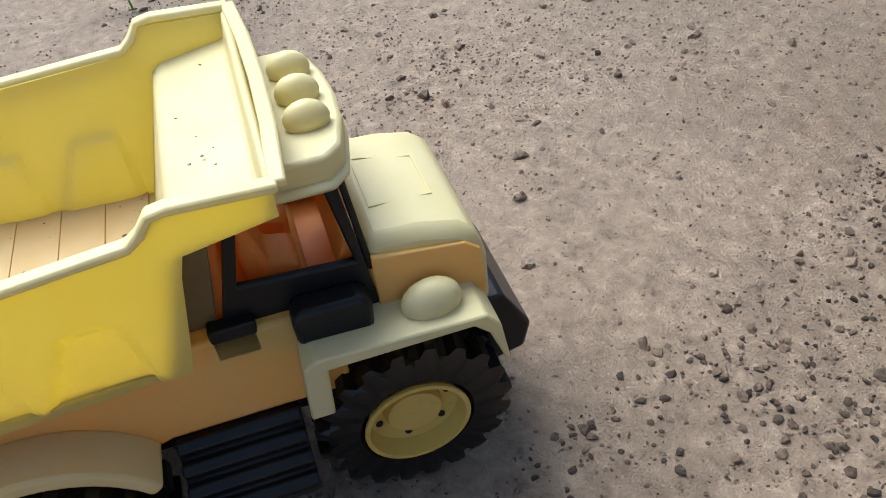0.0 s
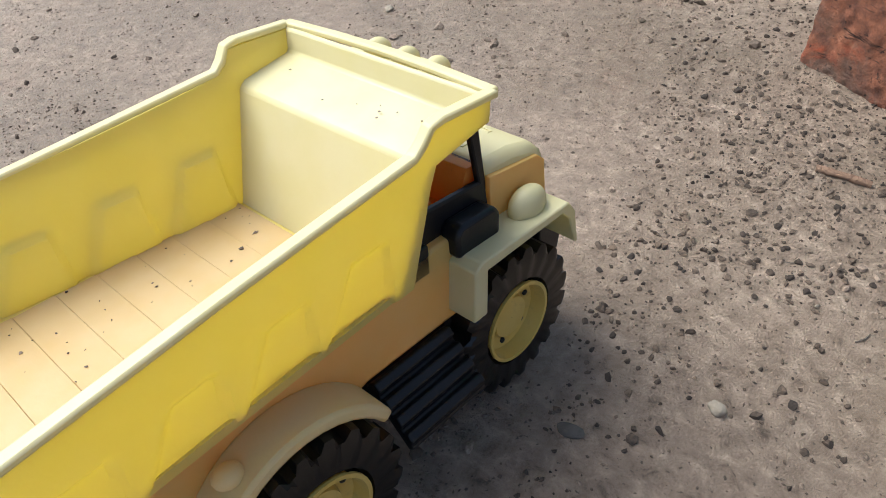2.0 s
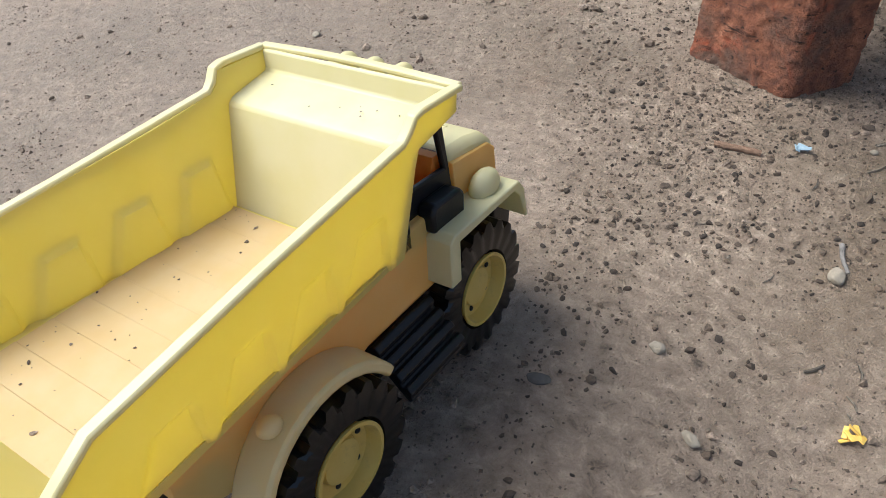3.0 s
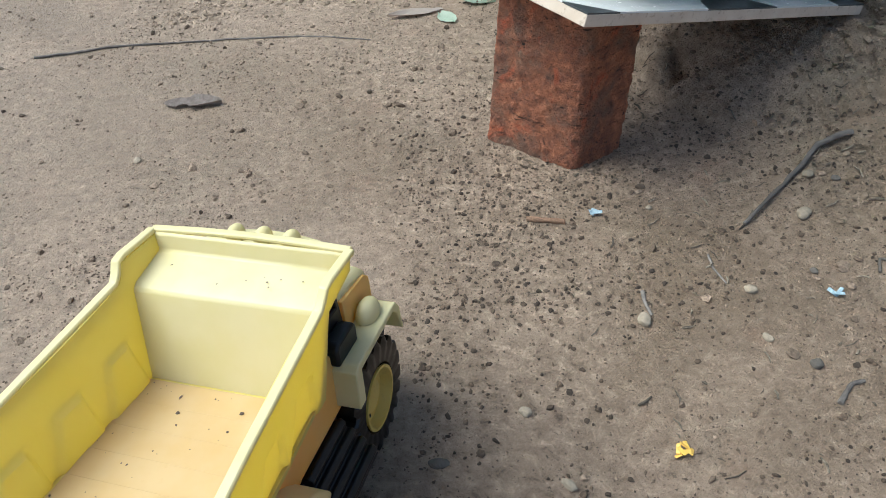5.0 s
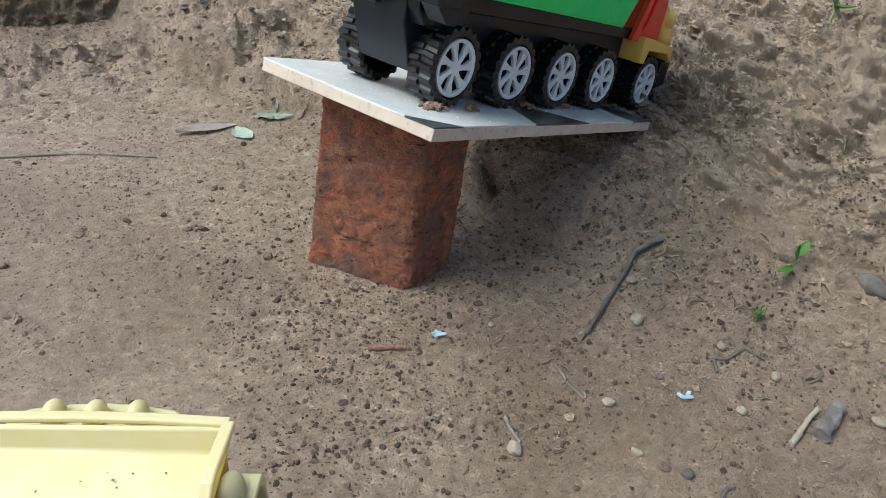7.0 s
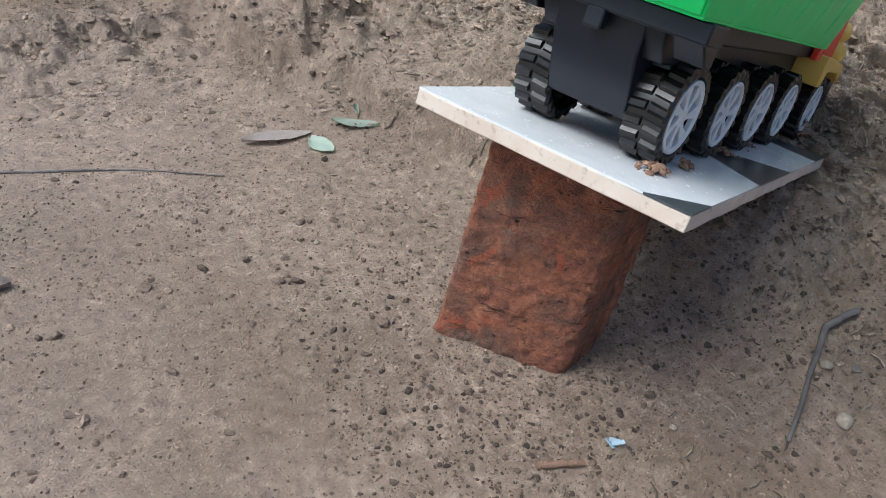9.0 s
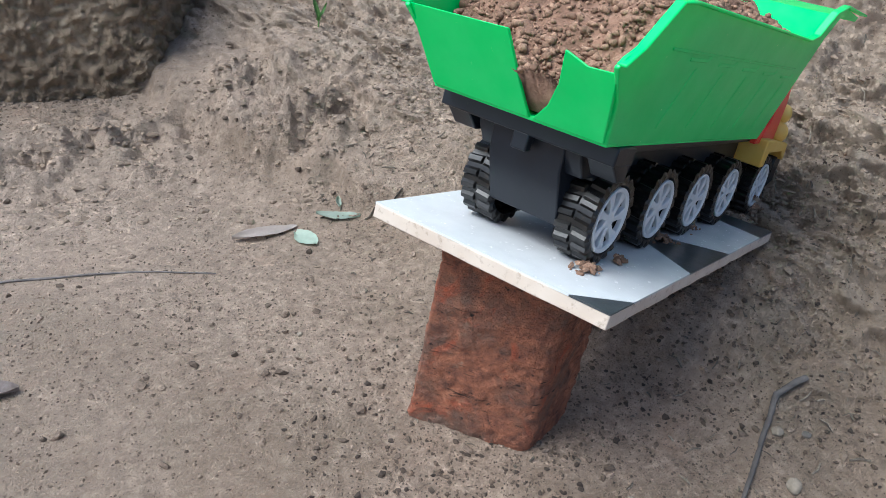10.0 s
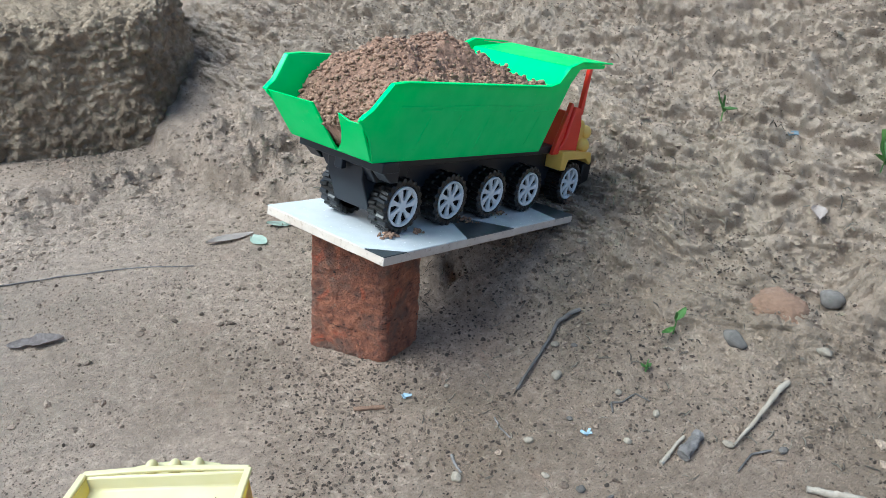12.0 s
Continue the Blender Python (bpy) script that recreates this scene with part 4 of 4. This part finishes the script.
    cab = part("cab", bm, RED, root, "red plastic cab", bevel=0.0010)
    for s in (-1, 1):
        y0, y1 = sorted((s * 0.0275, s * 0.0315))
        bm = bmesh.new()
        prism(bm, [(0.2640, 0.0520), (0.3020, 0.0520), (0.3010, 0.0800), (0.2950, 0.0960), (0.2830, 0.0980), (0.2760, 0.0660)], 1, y0, y1)
        part("cab_door", bm, RED, cab, bevel=0.0010)
        bm = bmesh.new()
        prism(bm, [(0.2925, 0.0900), (0.2985, 0.0900), (0.2985, 0.1400), (0.2935, 0.1400)], 1, y0, y1)
        part("pillar", bm, RED, cab, bevel=0.0006)
        bm = bmesh.new()
        prism(bm, [(0.2570, 0.0520), (0.2660, 0.0520), (0.2780, 0.1000), (0.2740, 0.1020)], 1, y0, y1)
        part("pillar", bm, RED, cab, bevel=0.0006)
    bm = bmesh.new()
    prism(bm, [(0.3030, 0.0560), (0.3030, 0.0860), (0.3130, 0.0840), (0.3210, 0.0760), (0.3250, 0.0560)], 1, -0.0285, 0.0285)
    part("bonnet", bm, YOLK, root, "egg-yellow bonnet", bevel=0.0040)
    bm = bmesh.new()
    prism(bm, [(0.2990, 0.1365), (0.3050, 0.1355), (0.3050, 0.1385), (0.2960, 0.1400)], 1, -0.0270, 0.0270)
    part("visor", bm, YOLK, root, bevel=0.0008)
    for s in (-1, 1):
        bm = bmesh.new()
        prism(bm, [(0.2700, 0.0370), (0.2780, 0.0370), (0.2810, 0.0470), (0.3150, 0.0470), (0.3260, 0.0400), (0.3280, 0.0430), (0.3240, 0.0530), (0.2840, 0.0560), (0.2680, 0.0560)], 1, *sorted((s * 0.0180, s * 0.0370)))
        guard = part("front_mudguard", bm, YOLK, root, "egg-yellow mudguard", bevel=0.0010)
        bm = bmesh.new()
        ball(bm, (0.3150, s * 0.0285, 0.0590), (0.0085, 0.0080, 0.0080), 16, 10)
        part("headlight", bm, YOLK, guard)
        bm = bmesh.new()
        ball(bm, (0.3190, s * 0.0275, 0.0720), (0.0066, 0.0060, 0.0070), 14, 8)
        part("mirror_knob", bm, YOLK, guard)
    bm = bmesh.new()
    prism(bm, [(0.3200, 0.0180), (0.3360, 0.0220), (0.3360, 0.0420), (0.3270, 0.0440), (0.3200, 0.0400)], 1, -0.0340, 0.0340)
    part("bumper", bm, BLACK, root, "black front bumper", bevel=0.0012)
    for x in (0.049, 0.107, 0.164, 0.222, 0.297):
        for s in (-1, 1):
            green_wheel(root, x, s * 0.0262, s, 0.0219)


GREEN_POSE = SLAB @ Matrix.Translation((0.0, 0.0655, 0.0)) @ Matrix.Rotation(radians(-1.2), 4, "Z")
green_truck(GREEN_POSE)


def heap_z(x, y):
    edge = 0.108 + 0.006 * smooth(0.0, 0.05, x)
    top = 0.032 * math.exp(-((x - 0.112) / 0.062) ** 2 - ((y - 0.004) / 0.036) ** 2) + 0.010 * math.exp(-((x - 0.045) / 0.03) ** 2 - (y / 0.035) ** 2)
    spill = 0.030 * smooth(0.035, -0.016, x)
    return edge + top - spill + 0.0040 * noise.fractal((x * 55, y * 55, 0.5), 1.0, 2.0, 4) + 0.0080 * (noise.turbulence((x * 60, y * 60, 3.5), 3, True) - 0.4)


def soil_load():
    nx, ny = 150, 80
    verts, faces = [], []
    for j in range(ny + 1):
        for i in range(nx + 1):
            x = -0.0135 + 0.219 * i / nx
            f = -1 + 2 * j / ny
            y = f * 0.0500
            z = heap_z(x, y)
            y = f * (bed_y(z) - 0.0022)
            x = max(x, -(z - 0.061) * 0.70 + 0.0014) if abs(y + 0.013) > 0.012 else x
            verts.append((x, y, z))
    w = nx + 1
    for j in range(ny):
        for i in range(nx):
            faces.append((j * w + i, j * w + i + 1, (j + 1) * w + i + 1, (j + 1) * w + i))
    # a skirt down to the bed's floor
    ring = [i for i in range(w)] + [j * w + nx for j in range(1, ny + 1)] + [ny * w + i for i in range(nx - 1, -1, -1)] + [j * w for j in range(ny - 1, 0, -1)]
    base = len(verts)
    for k in ring:
        x, y, z = verts[k]
        verts.append((min(max(x, 0.003), 0.207), max(-0.0395, min(0.0395, y)), 0.0635))
    for k in range(len(ring)):
        n = (k + 1) % len(ring)
        faces.append((ring[k], base + k, base + n, ring[n]))
    me = bpy.data.meshes.new("heap")
    me.from_pydata(verts, [], faces)
    me.materials.append(LOAD)
    me.shade_smooth()
    root = new("soil_heap", me)
    root.matrix_world = GREEN_POSE
    tagged(root, "heaped loose brown soil filling the green tipper bed", "soil")
    rnd = random.Random(21)
    spots = []
    for _ in range(8500):
        x, y = rnd.uniform(-0.013, 0.202), rnd.uniform(-0.049, 0.049)
        z = heap_z(x, y)
        if abs(y) > bed_y(z) - 0.003:
            continue
        if x < -(z - 0.061) * 0.70 + 0.003 and abs(y + 0.013) > 0.012:
            continue
        r = 0.0005 + 0.0017 * rnd.random() ** 3.0
        spots.append((x, y, z + r * 0.3, r))
    crumbs("loose_soil", spots, LOAD_CRUMBS, "", "", root, 0.8, soft=True)


soil_load()

for cx, cy, n, spread, label in ((0.036, 0.028, 46, 0.0075, "small pile of brown soil beside a wheel on the tile"), (0.066, 0.026, 16, 0.0045, "few crumbs of brown soil on the tile"), (0.135, 0.030, 34, 0.011, "scattered brown soil on the tile between wheels"), (0.185, 0.030, 26, 0.010, "scattered brown soil on the tile between wheels"), (0.300, 0.026, 60, 0.014, "loose brown soil under the front wheel")):
    rnd = random.Random(int(cx * 1000))
    spots = []
    for _ in range(n):
        d = Vector((rnd.gauss(0, spread * 0.5), rnd.gauss(0, spread * 0.33), 0))
        h = max(0.0, 1 - (d.length / spread) ** 2) * 0.0022
        r = 0.0006 + 0.0016 * rnd.random() ** 2
        p = SLAB @ Vector((cx + d.x, cy + d.y, h + 0.3 * r))
        if cx > 0.27:
            p.z = max(p.z - 0.012, ground_z(p.x, p.y))
        spots.append((*p, r))
    crumbs("soil_crumbs", spots, LOAD_CRUMBS, label, "soil")


# ---- what lies about ----
def on_ground(x, y, dz=0.0):
    return (x, y, ground_z(x, y) + dz)


def stick(name, pts, r0, r1, material, label, category="twig", seed=1, wob=0.2, lift=0.6):
    fine = []
    for a, b in zip(pts, pts[1:]):
        for k in range(6):
            f = k / 6
            fine.append((a[0] + (b[0] - a[0]) * f, a[1] + (b[1] - a[1]) * f))
    fine.append(pts[-1])
    rnd = random.Random(seed)
    n = len(fine)
    rad = [r0 + (r1 - r0) * i / (n - 1) for i in range(n)]
    bm = bmesh.new()
    line = []
    for (x, y), r in zip(fine, rad):
        line.append(on_ground(x + rnd.uniform(-r, r) * wob, y + rnd.uniform(-r, r) * wob, r * lift))
    zs = [p[2] for p in line]
    line = [(p[0], p[1], max(zs[max(0, i - 2):i + 3])) for i, p in enumerate(line)]
    tube(bm, line, rad, 8, 0.18, seed)
    return tagged(part(name, bm, material, smooth=60), label, category)


stick("twig", [(0.175, -0.018), (0.153, -0.019), (0.140, -0.030), (0.124, -0.042), (0.090, -0.068)], 0.0021, 0.0012, BARK, "grey bent twig lying on the clay", seed=3)
stick("stick", [(0.271, -0.164), (0.242, -0.174), (0.206, -0.187)], 0.0028, 0.0011, STRAW, "pale dry split stick lying on the bank", seed=4, wob=0.05)
stick("wood_stub", [(0.190, -0.168), (0.179, -0.173), (0.168, -0.178)], 0.0044, 0.0048, BARK, "short weathered grey stub of wood", "wood", seed=5)
stick("stick", [(0.181, -0.163), (0.167, -0.169), (0.152, -0.176)], 0.0014, 0.0018, STRAW, "thin pale stick beside a wood stub", seed=6)
stick("stick", [(0.228, -0.236), (0.242, -0.249), (0.256, -0.262)], 0.0026, 0.0030, STRAW, "pale broken stick on the clay", seed=7)
stick("stick", [(0.134, -0.220), (0.132, -0.230), (0.130, -0.239)], 0.0034, 0.0034, STRAW, "short pale cream stick on the ground", seed=8)
stick("twig", [(0.059, -0.091), (0.058, -0.102), (0.061, -0.115)], 0.0008, 0.0005, BARK, "thin dark twig on the ground", seed=9)
stick("twig", [(0.013, -0.115), (0.012, -0.124), (0.013, -0.133)], 0.0013, 0.0008, BARK, "short dark twig beside a pebble", seed=10)
stick("stalk", [(-0.420, 0.228), (-0.360, 0.236), (-0.305, 0.234), (-0.256, 0.233), (-0.205, 0.226), (-0.168, 0.219), (-0.130, 0.207)], 0.0011, 0.0005, BARK, "long thin dark stalk lying across the clay", seed=11)
stick("stick", [(-0.429, 0.590), (-0.380, 0.557), (-0.355, 0.530)], 0.0035, 0.0030, STRAW, "pale dry stick beside the mud block", seed=12)
stick("stick", [(-0.040, -0.046), (-0.027, -0.048), (-0.017, -0.050)], 0.0018, 0.0016, RUST_CLAY, "short reddish stick fragment on the ground", seed=13)
stick("twig", [(0.228, -0.201), (0.214, -0.197), (0.196, -0.205)], 0.0010, 0.0007, BARK, "thin dark twig on the clay", seed=14)
stick("twig", [(0.085, -0.200), (0.096, -0.190), (0.103, -0.189)], 0.0014, 0.0010, BARK, "small dark scrap of twig", seed=15)
stick("wire", [(0.146, -0.121), (0.150, -0.112), (0.158, -0.115), (0.166, -0.113), (0.172, -0.112), (0.178, -0.123)], 0.0009, 0.0007, GREY_STONE, "thin kinked grey-blue string on the clay", "string", seed=16)


def clod(x, y, r, material, label, seed, tall=0.6, category="clod", name="earth_clod"):
    """A crumbling lump: broken faces and pits."""
    bm = bmesh.new()
    bmesh.ops.create_icosphere(bm, subdivisions=5, radius=1.0)
    rnd = random.Random(seed)
    sx, sy, a = rnd.uniform(0.9, 1.5), rnd.uniform(0.7, 1.0), rnd.uniform(0, 3.1)
    off = Vector((seed * 3.1, seed * 1.3, 0))
    for v in bm.verts:
        p = v.co.copy()
        k = 1 + 0.17 * noise.noise(p * 1.3 + off) + 0.14 * (noise.turbulence(p * 2.4 + off, 4, True) - 0.4) + 0.04 * noise.noise(p * 6.0 + off) + 0.08 * (noise.turbulence(p * 6.0 + off, 3, True) - 0.4)
        v.co = Vector((p.x * sx, p.y * sy, p.z * tall)) * k * r
    bmesh.ops.rotate(bm, matrix=Matrix.Rotation(a, 3, "Z"), verts=bm.verts)
    ob = part(name, bm, material, smooth=80)
    ob.location = on_ground(x, y, -r * tall * 0.12)
    return tagged(ob, label, category)


def pebble(x, y, r, material, label, seed, tall=0.65, category="pebble", name="pebble"):
    bm = bmesh.new()
    bmesh.ops.create_icosphere(bm, subdivisions=3, radius=1.0)
    rnd = random.Random(seed)
    sx, sy, a = rnd.uniform(0.85, 1.35), rnd.uniform(0.7, 1.0), rnd.uniform(0, 3.1)
    for v in bm.verts:
        k = 1 + 0.24 * noise.noise(v.co * 1.3 + Vector((seed * 3.1, 0, 0))) + 0.08 * noise.noise(v.co * 3.9 + Vector((0, seed * 1.7, 0)))
        v.co = Vector((v.co.x * sx, v.co.y * sy, v.co.z * tall)) * k * r
    bmesh.ops.rotate(bm, matrix=Matrix.Rotation(a, 3, "Z"), verts=bm.verts)
    ob = part(name, bm, material, smooth=60)
    ob.location = on_ground(x, y, r * tall * 0.45)
    return tagged(ob, label, category, group="pebbles on the clay" if category == "pebble" else "")


for i, (x, y, r) in enumerate(((0.141, -0.037, 0.0033), (0.126, -0.068, 0.0050), (0.175, -0.136, 0.0035), (0.141, -0.149, 0.0035), (0.072, -0.122, 0.0036), (0.038, -0.044, 0.0022), (0.313, -0.155, 0.0050), (0.008, -0.136, 0.0045), (0.068, -0.156, 0.0028), (0.161, -0.105, 0.0034), (0.205, -0.183, 0.0042), (-0.092, 0.130, 0.0020), (-0.055, -0.232, 0.0030), (-0.30, 0.06, 0.0028))):
    pebble(x, y, r, STONE, "small pale tan pebble on the clay", 40 + i)
for i, (x, y, r) in enumerate(((0.265, -0.110, 0.0095), (0.155, -0.045, 0.0028), (0.085, -0.176, 0.0036), (0.113, -0.112, 0.0026), (0.235, -0.205, 0.0034))):
    pebble(x, y, r, GREY_STONE, "dark grey pebble half sunk in clay", 70 + i, 0.55)
pebble(0.353, -0.117, 0.0115, GREY_STONE, "dark ribbed nut shell lying by a clod", 91, 0.7, "nut", "nut_shell")
clod(0.316, -0.103, 0.022, RUST_CLAY, "reddish broken brick lump sunk in the bank", 92, 0.72, "brick lump", "brick_lump")
for x, y, sd in ((0.117, -0.131, 120), (0.003, -0.044, 121)):
    bm = bmesh.new()
    rnd = random.Random(sd)
    for _ in range(3):
        mm = Matrix.Translation((rnd.uniform(-0.002, 0.002), rnd.uniform(-0.002, 0.002), rnd.uniform(0.0004, 0.0022))) @ Euler((rnd.uniform(-0.6, 0.6), rnd.uniform(-0.6, 0.6), rnd.uniform(0, 3))).to_matrix().to_4x4()
        box(bm, -0.0032, 0.0032, -0.0012, 0.0012, -0.0003, 0.0003, mm)
    ob = part("plastic_scrap", bm, BLUE_SCRAP, bevel=0.0002)
    ob.location = on_ground(x, y, 0.0006)
    tagged(ob, "tiny crumpled blue and white plastic scrap", "litter")
bm = bmesh.new()
rnd = random.Random(130)
for _ in range(7):
    mm = Matrix.Translation((rnd.uniform(-0.0035, 0.0035), rnd.uniform(-0.0025, 0.0025), rnd.uniform(0.0008, 0.003))) @ Euler((rnd.uniform(-0.6, 0.6), rnd.uniform(-0.6, 0.6), rnd.uniform(0, 3))).to_matrix().to_4x4()
    box(bm, -0.0026, 0.0026, -0.0010, 0.0010, -0.0003, 0.0003, mm)
ob = part("petal_scrap", bm, YOLK, bevel=0.0002)
ob.location = on_ground(0.003, -0.217, 0.0006)
tagged(ob, "crumpled yellow petal on the ground", "petal")


def leaf_mesh(long, wide, curl, seed, notch=0.0):
    """A thin leaf with a midrib, curled and ragged, 0.3 mm thick."""
    bm = bmesh.new()
    rnd = random.Random(seed)
    nx, ny = 16, 8
    grid = []
    for i in range(nx + 1):
        f = i / nx
        half = wide / 2 * math.sin(math.pi * min(1, f * 0.96 + 0.03)) ** 0.75 * (1 + rnd.uniform(-0.10, 0.06)) * (1 - notch * (0.3 < f < 0.5))
        row = []
        for j in range(ny + 1):
            g = -1 + 2 * j / ny
            z = curl * long * (0.35 * g * g * (1 + 0.6 * math.sin(seed + 4 * f)) + 0.25 * (f - 0.5) ** 2) + 0.0006 * noise.noise((f * 7, g * 4, seed))
            row.append(bm.verts.new((long * (f - 0.5), half * g, z + (0.0004 if j == ny // 2 else 0))))
        grid.append(row)
    for i in range(nx):
        for j in range(ny):
            bm.faces.new((grid[i][j], grid[i + 1][j], grid[i + 1][j + 1], grid[i][j + 1]))
    bmesh.ops.solidify(bm, geom=list(bm.faces), thickness=0.0003)
    return bm


def leaf(x, y, long, wide, turn, material, label, seed, curl=0.3, dz=0.0012, notch=0.0, tilt=0.0):
    ob = part("fallen_leaf", leaf_mesh(long, wide, curl, seed, notch), material, smooth=60)
    ob.matrix_world = pose(*on_ground(x, y, dz), tilt, 0, turn)
    return tagged(ob, label, "leaf")


pebble(-0.067, -0.1925, 0.0030, STONE, "small whitish stone on the clay", 61)
pebble(-0.1105, -0.2209, 0.0036, GREY_STONE, "flat grey pebble on the clay", 62, 0.4)
leaf(-0.088, 0.248, 0.050, 0.013, 8, LEAF_BROWN, "curled brown and grey withered leaf on clay", 1, 0.10)
leaf(-0.061, 0.234, 0.022, 0.017, -60, LEAF_GREY, "small grey-green fallen leaf on clay", 2, 0.2)
leaf(-0.032, 0.250, 0.034, 0.011, -22, LEAF_GREY, "pale green folded leaf on clay", 3, 0.2)
leaf(-0.029, 0.262, 0.014, 0.006, 80, LEAF_GREY, "pale green leaf tip standing up", 4, 0.3, 0.004, 0, 40)
leaf(-0.270, 0.129, 0.046, 0.017, -8, LEAF_DARK, "dark grey-brown shrivelled leaf lying on the clay", 5, 0.16, 0.0008, 0.35)
leaf(0.409, -0.035, 0.026, 0.014, 50, LEAF_BROWN, "pale brown dead leaf on the bank", 6, 0.3)
leaf(0.554, 0.124, 0.020, 0.012, 70, STONE, "whitish dry leaf on the bank", 7, 0.2)
leaf(0.453, 0.056, 0.016, 0.012, 20, BLUE_SCRAP, "small grey-blue scrap on the bank", 8, 0.3)


def sprout(x, y, leaves, label):
    root = thing("seedling", Matrix.Translation(on_ground(x, y)), label, "plant")
    bm = bmesh.new()
    tube(bm, [(0, 0, -0.002), (0.0006, 0.0004, 0.006), (0.0004, -0.0003, 0.013)], [0.0008, 0.0007, 0.0005], 6)
    part("stem", bm, LEAF_GREEN, root)
    for i, (long, wide, turn, up, h) in enumerate(leaves):
        ob = part("leaf", leaf_mesh(long, wide, 0.3, 20 + i), LEAF_GREEN, root, smooth=60)
        ob.matrix_local = Matrix.Translation((0, 0, h)) @ Euler((0, radians(-up), radians(turn))).to_matrix().to_4x4() @ Matrix.Translation((long * 0.5, 0, 0))


sprout(0.228, -0.079, ((0.017, 0.007, 25, 25, 0.012), (0.015, 0.006, 190, 5, 0.005), (0.010, 0.003, 80, 75, 0.012)), "small green seedling with two leaves on the bank")
sprout(0.414, 0.117, ((0.016, 0.009, 300, 20, 0.010), (0.022, 0.003, 110, 60, 0.008), (0.018, 0.003, 80, 75, 0.008)), "small green seedling with narrow blades on the bank")
sprout(0.190, -0.098, ((0.006, 0.004, 10, 25, 0.004), (0.006, 0.004, 130, 25, 0.004), (0.006, 0.004, 250, 25, 0.004)), "tiny light green seedling on the clay")
sprout(0.480, -0.030, ((0.030, 0.012, 200, 30, 0.012), (0.024, 0.008, 60, 40, 0.014), (0.034, 0.003, 120, 70, 0.010)), "green weed with broad leaves on the bank")
sprout(-0.502, -0.138, ((0.045, 0.004, 150, 45, 0.006), (0.038, 0.004, 60, 60, 0.006), (0.040, 0.003, 230, 30, 0.006)), "young grass plant with long green blades")
sprout(0.02, 0.50, ((0.024, 0.005, 100, 60, 0.006), (0.020, 0.004, 30, 50, 0.006)), "small green weed on the bank")


def straw_bits():
    """Short dark and pale shreds of stalk lying all over."""
    rnd = random.Random(77)
    bm = bmesh.new()
    n = 0
    while n < 900:
        x, y = rnd.uniform(-0.05, 0.45), rnd.uniform(-0.32, 0.30)
        if rnd.random() > smooth(-0.02, 0.16, bank_run(x, y)) + 0.30:
            continue
        a, long, r = rnd.uniform(0, math.pi), 0.002 + 0.009 * rnd.random() ** 2, rnd.uniform(0.0003, 0.0009)
        dx, dy = math.cos(a) * long / 2, math.sin(a) * long / 2
        p, q = on_ground(x - dx, y - dy, r * 0.6), on_ground(x + dx, y + dy, r * 0.8)
        mid = on_ground(x + dy * 0.2, y - dx * 0.2, r * 1.2)
        tube(bm, [p, mid, q], [r * 0.7, r, r * 0.6], 5)
        n += 1
    ob = part("straw_bits", bm, [STRAW_BITS])
    tagged(ob, "dark and pale shreds of stalk strewn over the clay", "straw", kind="stuff")


straw_bits()
